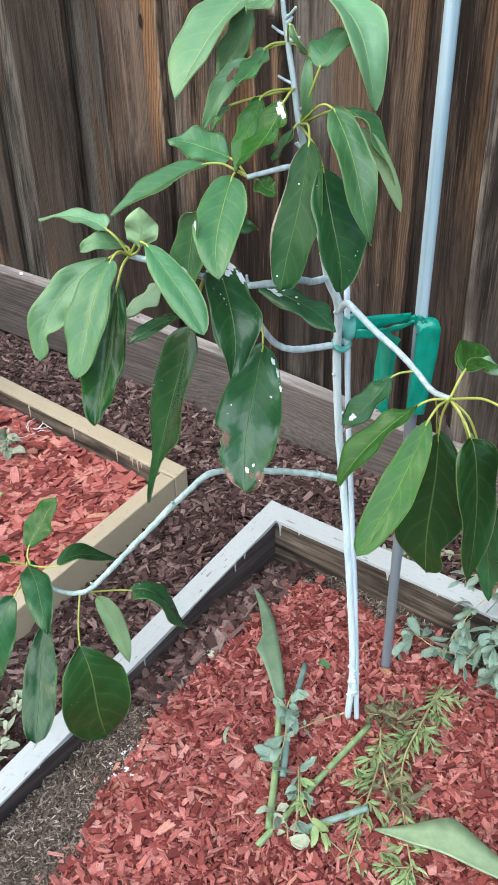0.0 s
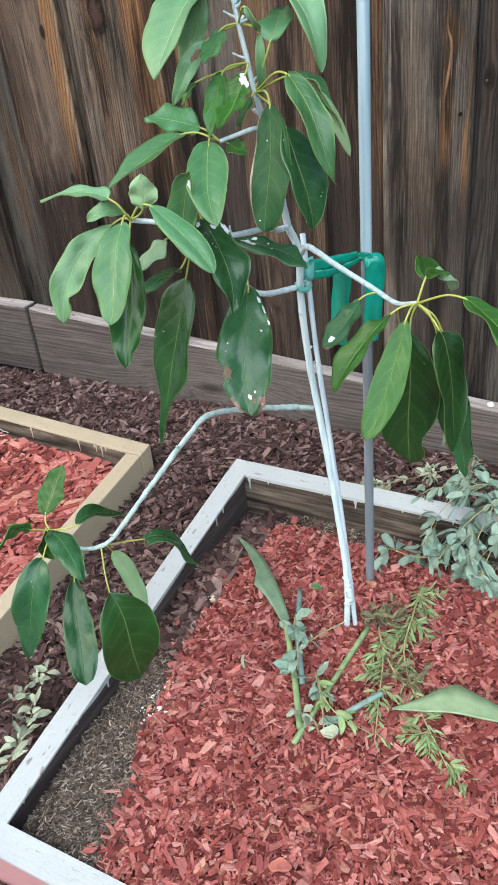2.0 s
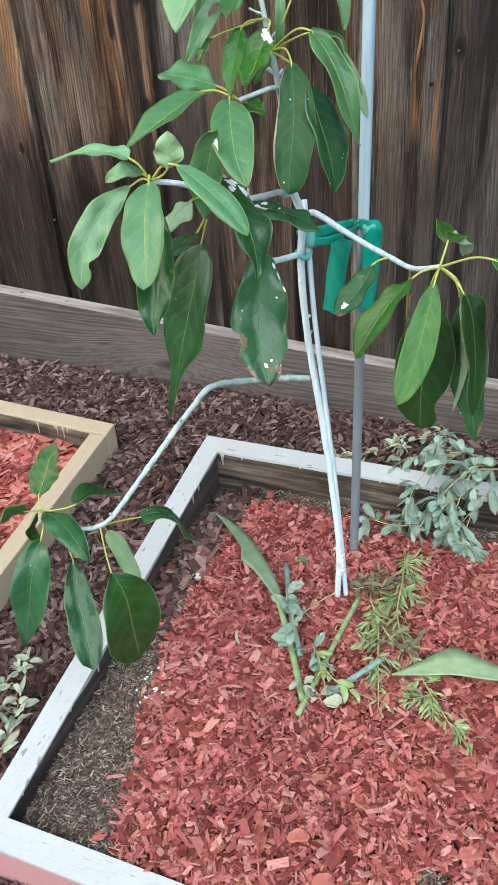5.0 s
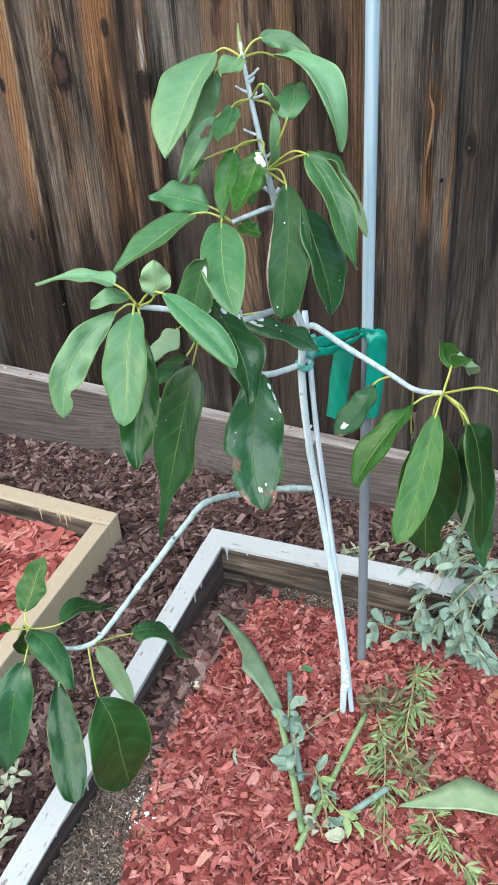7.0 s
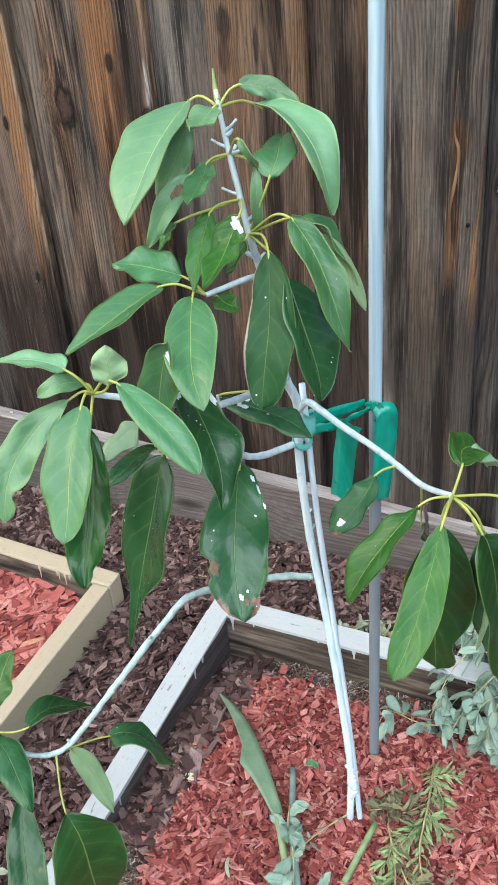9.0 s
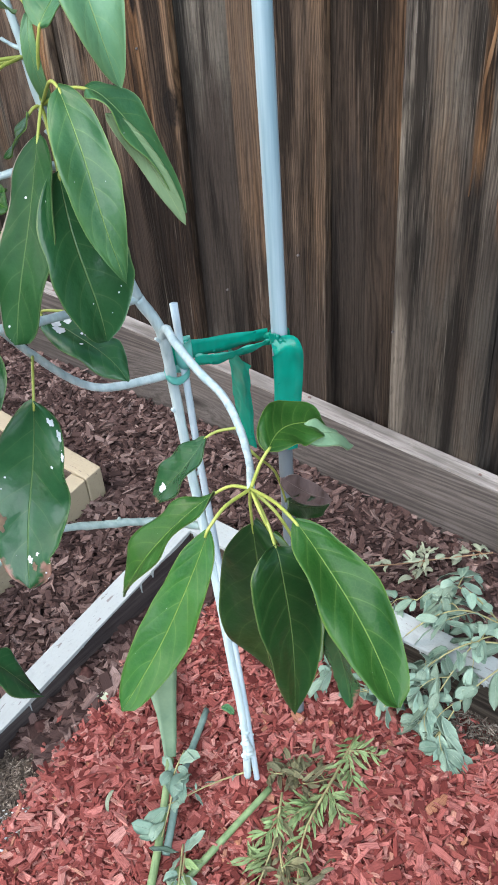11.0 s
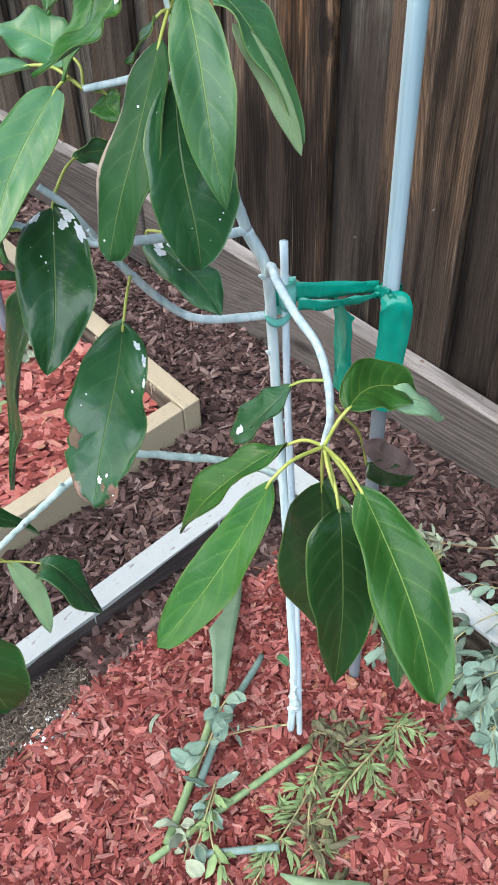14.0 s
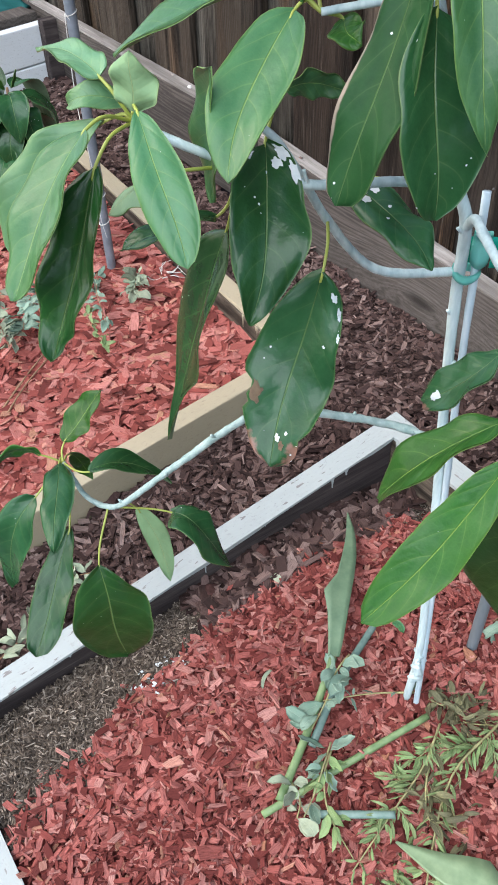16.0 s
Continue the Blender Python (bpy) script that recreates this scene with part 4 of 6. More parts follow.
sheet("compost", spread(-0.34, -0.09, 0.015), spread(-0.484, -0.08, 0.015), lambda x, y: bed_z(x, y) - 0.0045 - 0.03 * ramp01(x - soil_edge(y), 0.0, 0.05), SOIL, "bare dark compost along the side board", "soil")
scatter("red_wood_chips", 18500, in_red, (-0.32, 0.50, -0.478, 0.260), bed_z, (0.0122, 0.0048, 0.0016), REDCHIP, "red-dyed shredded wood mulch in the white bed", tilt=0.27, lift=0.010)
scatter("outer_red_chips", 6500, in_red, (0.50, 0.895, -0.478, 0.260), bed_z, (0.0135, 0.0055, 0.0018), REDCHIP, "red-dyed shredded wood mulch towards the bed's end", tilt=0.27, lift=0.010)
scatter("large_red_chips", 1100, in_red, (-0.32, 0.50, -0.465, 0.25), bed_z, (0.0150, 0.0075, 0.0020), REDCHIP, "broad flat red-dyed wood chips in the white bed", tilt=0.24, lift=0.013)
scatter("red_wood_chip_fines", 13000, in_red, (-0.32, 0.42, -0.478, 0.26), bed_z, (0.011, 0.0026, 0.0011), REDCHIP, "fine red-dyed wood shreds between the chips", lift=0.009)
scatter("compost_bits", 16000, in_compost, (-0.338, 0.5, -0.484, 0.272), bed_z, (0.0070, 0.0012, 0.0008), GREYBITS, "grey shredded compost with pale bits", lift=0.005, category="compost")
scatter("paint_flecks", 70, lambda x, y: math.hypot((x + 0.243) / 0.030, (y + 0.230) / 0.040) < rng.random() + 0.2, (-0.29, -0.15, -0.27, -0.15), bed_z, (0.0045, 0.0022, 0.0008), SPLASH, "white flecks of dried paint on compost", lift=0.010, category="paint")
scatter("brown_bed_chips", 1700, in_bed_brown, (-0.338, -0.20, -0.14, 0.272), bed_z, (0.022, 0.0085, 0.0026), BROWNCHIP, "dark brown bark chips in the bed's corner", lift=0.012)
scatter("brown_wood_chips", 21000, in_yard, (-1.55, 0.55, -0.55, 0.556), yard_z, (0.0165, 0.0064, 0.0022), BROWNCHIP, "dark brown bark mulch round the beds", lift=0.012, tilt=0.28)
scatter("far_brown_chips", 4500, in_yard, (-2.8, -1.4, 0.30, 0.556), yard_z, (0.024, 0.010, 0.004), BROWNCHIP, "dark brown bark mulch further along the fence", lift=0.012)
scatter("tan_bed_chips", 12000, lambda x, y: y < tan_back(x) - 0.042, (-1.75, -0.64, -0.79, 0.36), tan_z, (0.025, 0.0108, 0.0016), PINKCHIP, "faded red-dyed flat wood chips in the tan bed", lift=0.007, tilt=0.17)
scatter("path_grit", 1200, lambda x, y: True, (-0.9, 0.4, -0.95, -0.62), lambda x, y: yard_z(x, y) + 0.005, (0.010, 0.006, 0.004), GREYBITS, "grey grit on the path", category="gravel")


# ---------------------------------------------------------------- foliage helpers


def blade(bm, base, mid, tip, side, uvs, fold=0.25, wave=0.06, seed=0.0, n=12, thick=0.0004, under=1, shape=(0.62, 0.72), tail=0.0, quilt=0.0, roll=0.0, lop=0.0, bites=()):
    """A leaf with thickness: base, a point half-way along the midrib, tip, and the vector across its widest part.
    The upper face lies on the side of (tip - base) x side. shape: how full it is towards base and tip."""
    base, mid, tip, side = Vector(base), Vector(mid), Vector(tip), Vector(side)
    ctrl = 2 * mid - 0.5 * (base + tip)
    half = side.length / 2
    sdir = side.normalized()
    cols = (-1.0, -0.84, -0.6, -0.3, 0.0, 0.3, 0.6, 0.84, 1.0) if n > 12 else (-1.0, -0.6, 0.0, 0.6, 1.0)
    top, bot, ups = [], [], []
    pa, pb = shape
    peak = (pa / (pa + pb)) ** pa * (pb / (pa + pb)) ** pb
    for i in range(n + 1):
        s = i / n
        p = (1 - s) ** 2 * base + 2 * s * (1 - s) * ctrl + s * s * tip
        t = (2 * (1 - s) * (ctrl - base) + 2 * s * (tip - ctrl)).normalized()
        d = (sdir - t * sdir.dot(t)).normalized()
        nn = t.cross(d).normalized()
        prof = s ** pa * (1 - s) ** pb / peak * (1 - tail * ramp01(s, 0.64, 0.84))
        prof = max(prof, 0.012)
        p = p + d * (half * (0.16 * math.sin(seed * 7.1) * math.sin(math.pi * s) + 0.08 * math.sin(seed * 2.3 + 6.283 * s) * s)) + nn * (half * 0.22 * math.cos(seed * 3.7) * s ** 4)
        rt, rb = [], []
        for c in cols:
            a = abs(c)
            lift = half * prof * fold * (1.25 * a - 0.55 * a * a) - roll * half * prof * a ** 3
            ripple = wave * half * a * a * math.sin(s * (13 + 3 * math.sin(seed * 5)) + seed + (1.7 if c < 0 else 0)) + 1.3 * wave * half * a * noise.noise(Vector((s * 4 + seed, c * 2, seed)))
            ripple += quilt * half * a * (1 - 0.8 * a) * (0.5 + 0.5 * math.cos(6.283 * (7.0 * s - 0.75 * a - 0.85 * a * a)))
            jag = 1 + 0.012 * math.sin(s * 19 + seed * 2 + 2 * c) + (0.05 * noise.noise(Vector((s * 3, c * 2 + seed, 1.0))) + 0.05 * noise.noise(Vector((s * 8, c * 2 + seed, 4.0)))) * a
            for bs, bc, deep, wide in bites:
                if c * bc > 0:
                    jag *= 1 - deep * math.exp(-((s - bs) / wide) ** 2)
            q = p + d * (c * half * prof * jag * (1 + (lop if c > 0 else -lop))) + nn * (lift + ripple)
            rt.append(bm.verts.new(q + nn * thick))
            rb.append(bm.verts.new(q - nn * thick))
        top.append(rt)
        bot.append(rb)
        ups.append(nn)

    def put(vs, st, mi):
        f = bm.faces.new(vs)
        f.smooth, f.material_index = True, mi
        for lp, u in zip(f.loops, st):
            lp[uvs].uv = u

    m = len(cols)
    for i in range(n):
        for j in range(m - 1):
            st = [(i / n, (cols[j] + 1) / 2), (i / n, (cols[j + 1] + 1) / 2), ((i + 1) / n, (cols[j + 1] + 1) / 2), ((i + 1) / n, (cols[j] + 1) / 2)]
            put((top[i][j], top[i + 1][j], top[i + 1][j + 1], top[i][j + 1]), (st[0], st[3], st[2], st[1]), 0)
            put((bot[i][j], bot[i][j + 1], bot[i + 1][j + 1], bot[i + 1][j]), st, under)
        for j in (0, m - 1):
            e = ((i / n, cols[j] / 2 + 0.5), (i / n, cols[j] / 2 + 0.5), ((i + 1) / n, cols[j] / 2 + 0.5), ((i + 1) / n, cols[j] / 2 + 0.5))
            put((top[i][j], bot[i][j], bot[i + 1][j], top[i + 1][j]), e, 0)

    def at(s, c):
        """A place on the upper face."""
        x = min(max(s, 0.0), 0.999) * n
        i = int(x)
        j = max(q for q in range(m - 1) if cols[q] <= max(-0.999, min(c, 0.999)))
        g, h = x - i, (max(-0.999, min(c, 0.999)) - cols[j]) / (cols[j + 1] - cols[j])
        p0 = top[i][j].co.lerp(top[i][j + 1].co, h)
        p1 = top[i + 1][j].co.lerp(top[i + 1][j + 1].co, h)
        return p0.lerp(p1, g) + ups[i] * 0.0005
    return at


def splash_mesh(at, s, c, rs, rc, seed):
    """An uneven blot of paint on a leaf."""
    bm = bmesh.new()
    k = 24
    mid = bm.verts.new(at(s, c))
    rings = []
    for g in (0.5, 1.0):
        ring = []
        for i in range(k):
            a = 6.283 * i / k
            q = g * (1 + 0.55 * noise.noise(Vector((1.5 * math.cos(a), 1.5 * math.sin(a), seed))) + 0.35 * noise.noise(Vector((4 * math.cos(a), 4 * math.sin(a), seed))))
            ring.append(bm.verts.new(at(s + rs * q * math.cos(a), c + rc * q * math.sin(a))))
        rings.append(ring)
    for i in range(k):
        j = (i + 1) % k
        bm.faces.new((mid, rings[0][i], rings[0][j]))
        bm.faces.new((rings[0][i], rings[1][i], rings[1][j], rings[0][j]))
    return bm


def sprig(name, label, category, stem, leaf_len, leaf_wid, count, leafmat, stemmat, seed, spread_by=0.6, r=0.0014, droop=0.3, group="", width_var=0.3, crinkle=0.22, floor=None, shoots=0, ranks=False, shape=(0.55, 0.75)):
    """A cut twig with small leaves along it and its side shoots; the foliage is one mesh."""
    rd = random.Random(seed)
    ob = thing(name, label, category, group, at=stem[0])
    bm = bmesh.new()
    tube(bm, stem, r, r * 0.5, 6, 5, 0.1)
    lines = [spline(stem, 12)]
    for i in range(shoots):
        main = lines[0]
        k = rd.randrange(2, len(main) - 2)
        a = rd.uniform(0, 6.283)
        way = (main[k + 1] - main[k]).normalized() * rd.uniform(0.3, 1.0) + Vector((math.cos(a), math.sin(a), rd.uniform(0, 0.35)))
        pts = [main[k]]
        for q in range(3):
            way = (way + Vector((rd.uniform(-0.5, 0.5), rd.uniform(-0.5, 0.5), -0.25))).normalized()
            p = pts[-1] + way * rd.uniform(0.009, 0.019)
            if floor:
                p.z = max(p.z, floor(p.x, p.y) + 0.006)
            pts.append(p)
        solid("side_shoot", tube(bmesh.new(), pts, r * 0.6, r * 0.35, 5, 4, 0.1), stemmat, ob)
        lines.append(spline(pts, 5))
    solid("stem", bm, stemmat, ob)
    bm = bmesh.new()
    uvs = bm.loops.layers.uv.new("UVMap")
    for i in range(count):
        line = rd.choices(lines, [len(q) if n else 0.7 * len(q) for n, q in enumerate(lines)])[0]
        f = rd.random()
        k = min(int(f * (len(line) - 1)), len(line) - 2)
        p = line[k].lerp(line[k + 1], f * (len(line) - 1) - k)
        t = (line[k + 1] - line[k]).normalized()
        a = rd.uniform(0, 6.283)
        out = (t * rd.uniform(-0.1, 1.1) + Vector((math.cos(a), math.sin(a), rd.uniform(-0.3, 0.7))) * spread_by).normalized()
        if ranks:
            across = t.cross(Vector((0, 0, 1))).normalized() * (1 if i % 2 else -1)
            out = (t * rd.uniform(0.6, 1.0) + across * rd.uniform(0.35, 1.0) + Vector((0, 0, rd.uniform(-0.15, 0.55)))).normalized()
        ln = leaf_len * rd.uniform(0.5, 1.4)
        wd = leaf_wid * rd.uniform(1 - width_var, 1 + width_var) * (0.6 + 0.4 * ln / leaf_len)
        q0 = p + out * ln * 0.12
        q2 = p + out * ln * 1.1 + Vector((0, 0, -droop * ln * rd.random()))
        q1 = (q0 + q2) / 2 + Vector((rd.uniform(-0.1, 0.1) * ln, rd.uniform(-0.1, 0.1) * ln, ln * rd.uniform(-0.04, 0.2)))
        if floor:
            for q in (q0, q1, q2):
                q.z = max(q.z, floor(q.x, q.y) + 0.003)
        sd = out.cross(Vector((rd.uniform(-1, 1), rd.uniform(-1, 1), 1))).normalized() * wd
        if (q2 - q0).cross(sd).z < 0:
            sd = -sd
        blade(bm, q0, q1, q2, sd, uvs, 0.3, crinkle, rd.uniform(0, 9), 6, 0.0002, under=0, shape=shape)
    solid("foliage", bm, leafmat, ob)
    return ob


# ---------------------------------------------------------------- pole, stake and tape
pole = thing("pole", "round pole splashed with pale blue-white paint above bare grey", "pole", at=(-0.016, 0.127, -0.02))
bm = bmesh.new()
tube(bm, [(0, 0, -0.10), (0.011, -0.017, 0.613), (0.020, -0.031, 1.35)], 0.0071, 0.0080, 20, 14, 0.01)
ob = solid("shaft", bm, POLE)
ob.parent = pole

stake = thing("stake", "thin square wooden stake painted pale blue-white beside the trunk", "stake", at=(0.006, 0.002, -0.012))
bm = bmesh.new()
tube(bm, [(0.009, 0.004, -0.05), (0.005, 0.005, 0.001), (-0.010, 0.013, 0.162), (-0.0295, 0.022, 0.322), (-0.050, 0.031, 0.483), (-0.064, 0.038, 0.646)], 0.0038, 0.0036, 8, 8, 0.10)
solid("rod", bm, STAKE, stake)

tape = thing("plant_tie", "shiny green plastic tie tape knotted from trunk to pole", "tape", at=(-0.07, 0.035, 0.58))


def ribbon(points, width, up, material=TAPE, name="band", twist=0.0, wrinkle=0.0015):
    bm = bmesh.new()
    line = spline(points, 7)
    prev = None
    for i, p in enumerate(line):
        f = i / (len(line) - 1)
        t = (line[min(i + 1, len(line) - 1)] - line[max(i - 1, 0)]).normalized()
        u = (Vector(up) - t * Vector(up).dot(t)).normalized()
        nn = t.cross(u)
        a = twist * f
        u2 = u * math.cos(a) + nn * math.sin(a)
        n2 = t.cross(u2)
        wd = width(f) if callable(width) else width
        row = []
        for c in (-0.5, -0.17, 0.17, 0.5):
            w = wrinkle * (math.sin(f * 19 + c * 9) * (1 - abs(c)) + 0.8 * noise.noise(Vector((f * 14, c * 5, width(0.3) * 900))))
            q = p + u2 * (c * wd) + n2 * w
            row.append((bm.verts.new(q + n2 * 0.0003), bm.verts.new(q - n2 * 0.0003)))
        if prev:
            for k in range(3):
                for s in (0, 1):
                    vs = (prev[k][s], prev[k + 1][s], row[k + 1][s], row[k][s])
                    bm.faces.new(vs if s == 0 else vs[::-1])
            for k in (0, 3):
                bm.faces.new((prev[k][0], prev[k][1], row[k][1], row[k][0]))
        prev = row
    bmesh.ops.recalc_face_normals(bm, faces=bm.faces)
    return solid(name, bm, material, tape)


ribbon([(-0.070, 0.028, 0.597), (-0.058, 0.039, 0.600), (-0.036, 0.076, 0.598), (-0.018, 0.108, 0.596)], lambda f: 0.025 - 0.013 * f, (0, 0, 1), twist=0.2)
ribbon([(-0.054, 0.046, 0.588), (-0.038, 0.062, 0.587), (-0.022, 0.084, 0.590), (-0.008, 0.100, 0.595)], lambda f: 0.013 - 0.006 * f, (0, 0, 1), twist=0.5, wrinkle=0.0016)
for rad, cx, cy, z, h in ((0.0112, -0.0645, 0.031, 0.578, 0.0085), (0.0075, -0.0585, 0.037, 0.600, 0.026), (0.0094, -0.006, 0.111, 0.596, 0.008)):
    bm = bmesh.new()
    rings = []
    for zz, rr in ((-0.5, 1.0), (-0.2, 1.07), (0.2, 1.05), (0.5, 0.99)):
        rings.append([bm.verts.new((cx + rad * rr * math.cos(a) * (1 + 0.05 * math.sin(3 * a + zz)), cy + rad * rr * math.sin(a), z + zz * h + 0.002 * math.sin(2 * a))) for a in (2 * math.pi * k / 20 for k in range(20))])
    for a, c in zip(rings, rings[1:]):
        for k in range(20):
            bm.faces.new((a[k], a[(k + 1) % 20], c[(k + 1) % 20], c[k]))
    bmesh.ops.solidify(bm, geom=bm.faces, thickness=0.0006)
    solid("knot", bm, TAPE_TIGHT if cx < -0.03 else TAPE, tape, "tightly stretched paler tape" if cx < -0.03 else "")
ribbon([(-0.014, 0.100, 0.597), (-0.004, 0.098, 0.600), (0.006, 0.104, 0.596)], lambda f: 0.012 - 0.010 * abs(f - 0.5), (0, 0, 1), name="bow", wrinkle=0.0025)
ribbon([(-0.024, 0.072, 0.588), (-0.027, 0.075, 0.572), (-0.037, 0.088, 0.525), (-0.047, 0.101, 0.464)], lambda f: 0.034 - 0.005 * min(1, 3 * f), (0.97, -0.26, 0), name="loose_end")
ribbon([(-0.002, 0.099, 0.598), (0.009, 0.101, 0.590), (0.010, 0.102, 0.572), (0.008, 0.101, 0.530), (0.003, 0.101, 0.474)], lambda f: 0.010 + 0.021 * min(1, 5 * f) - 0.007 * f, (0.8, 0.55, 0), name="loose_end", twist=-0.1)

# ---------------------------------------------------------------- the tree
tree = thing("avocado_sapling", "young avocado sapling with whitewashed stem and drooping green leaves", "sapling", at=(0, 0, -0.01))
F = (-0.065, -0.001, 0.668)
S2, S3, S4, S5 = (-0.066, -0.056, 0.832), (-0.071, -0.057, 0.862), (-0.077, -0.059, 0.900), (-0.084, -0.058, 0.937)
N = (-0.080, -0.118, 0.795)
L = (-0.141, -0.214, 0.737)
BM = (-0.092, -0.170, 0.714)
F1 = (-0.058, -0.068, 0.687)
R1, R2 = (-0.095, -0.093, 0.651), (-0.094, -0.138, 0.720)
D0, R = (0.065, -0.036, 0.608), (0.134, -0.108, 0.630)
E = (-0.345, -0.254, 0.297)
E0 = (-0.272, -0.238, 0.278)


def shoot(name, points, r0, r1, material=WHITEBARK, label="", bumpy=0.09, sides=12, spurs=0):
    bm = tube(bmesh.new(), points, r0, r1, sides, 12, bumpy)
    rs = random.Random(len(points) * 7 + int(r0 * 1e5))
    line = spline(points, 12)
    for i in range(spurs):
        p = line[rs.randrange(3, len(line) - 3)]
        a = rs.uniform(0, 6.283)
        o = Vector((math.cos(a), math.sin(a), 0.5))
        tube(bm, [p, p + o * (r0 * 1.0), p + o * (r0 * rs.uniform(1.2, 1.9)) + Vector((0, 0, 0.002))], 0.0024, 0.0014, 6, 3, 0.2)
    return solid(name, bm, material, tree, label)


shoot("trunk", [(-0.011, 0.001, -0.04), (-0.009, 0.003, 0.01), (-0.008, 0.006, 0.107), (-0.021, 0.011, 0.223), (-0.040, 0.021, 0.341), (-0.060, 0.028, 0.459), (-0.067, 0.027, 0.560), (-0.060, 0.015, 0.629), F], 0.0049, 0.0050, spurs=6)
shoot("stem", [F, (-0.063, -0.020, 0.720), (-0.064, -0.036, 0.780), (-0.065, -0.056, 0.829), (-0.073, -0.057, 0.873), (-0.080, -0.060, 0.918), (-0.086, -0.057, 0.950)], 0.0047, 0.0018, spurs=6)
shoot("branch", [(-0.062, 0.017, 0.622), (-0.046, 0.008, 0.640), (-0.027, -0.003, 0.639), (0.003, -0.011, 0.626), (0.032, -0.015, 0.613), D0, (0.098, -0.066, 0.609), R], 0.0041, 0.0027)
shoot("branch", [(-0.070, 0.027, 0.577), (-0.087, -0.029, 0.588), (-0.098, -0.055, 0.604), R1, (-0.090, -0.120, 0.690), R2, (-0.104, -0.150, 0.734)], 0.0040, 0.0026)
shoot("branch", [F, (-0.066, -0.030, 0.672), F1, (-0.071, -0.130, 0.698), BM, (-0.110, -0.205, 0.733), L], 0.0040, 0.0026)
shoot("branch", [(-0.064, -0.038, 0.786), (-0.056, -0.080, 0.800), N], 0.0032, 0.0022)
shoot("branch", [(-0.059, 0.028, 0.393), (-0.092, 0.004, 0.401), (-0.120, -0.045, 0.420), (-0.148, -0.108, 0.441), (-0.166, -0.140, 0.422), (-0.195, -0.170, 0.380), (-0.225, -0.200, 0.335), (-0.253, -0.223, 0.294), E0, (-0.305, -0.250, 0.275), E], 0.0045, 0.0028, DUSTYBARK, bumpy=0.26, spurs=7, label="long low branch reaching out and down")
shoot("graft_union", [(-0.004, 0.003, 0.052), (-0.003, 0.003, 0.068), (-0.004, 0.004, 0.086), (-0.008, 0.006, 0.104)], 0.0062, 0.0050, bumpy=0.8, spurs=2, label="lumpy whitewashed swelling near the foot")
for (x, y, z), (ox, oy, oz) in (((-0.080, -0.060, 0.918), (0.020, -0.004, 0.008)), ((-0.077, -0.059, 0.900), (0.022, -0.006, 0.002)), ((-0.078, -0.059, 0.905), (-0.018, -0.008, 0.006)), ((-0.071, -0.057, 0.866), (-0.022, -0.006, 0.004)), ((-0.066, -0.056, 0.838), (0.016, -0.006, 0.006)), ((-0.065, -0.048, 0.808), (-0.012, -0.006, 0.004)), ((-0.071, -0.130, 0.698), (0.004, -0.010, 0.012))):
    shoot("leaf_stub", [(x, y, z), (x + 0.35 * ox, y + 0.35 * oy, z + 0.35 * oz + 0.001), (x + 0.7 * ox, y + 0.7 * oy, z + 0.8 * oz + 0.003)], 0.0018, 0.0012, bumpy=0.3, sides=7, label="whitewashed stub of an old leaf stalk")
shoot("bud", [(-0.085, -0.057, 0.942), (-0.087, -0.056, 0.953), (-0.088, -0.055, 0.966)], 0.0030, 0.0007, GREENBARK, "pale green bud", 0.0)

KINDS = {"young": (YOUNG, YOUNG_UNDER), "fresh": (FRESH, YOUNG_UNDER), "mature": (MATURE, MATURE_UNDER), "old": (OLD, OLD_UNDER), "deep": (DEEP, OLD_UNDER), "scorched": (SCORCHED, OLD_UNDER), "edged": (EDGED, OLD_UNDER), "dead": (DEADLEAF, DEADLEAF)}
young, fresh, mature, old, deep, scorched, edged, dead = "young", "fresh", "mature", "old", "deep", "scorched", "edged", "dead"
EYES = Vector((0.33, -0.72, 0.97))
leaf_count = [0]


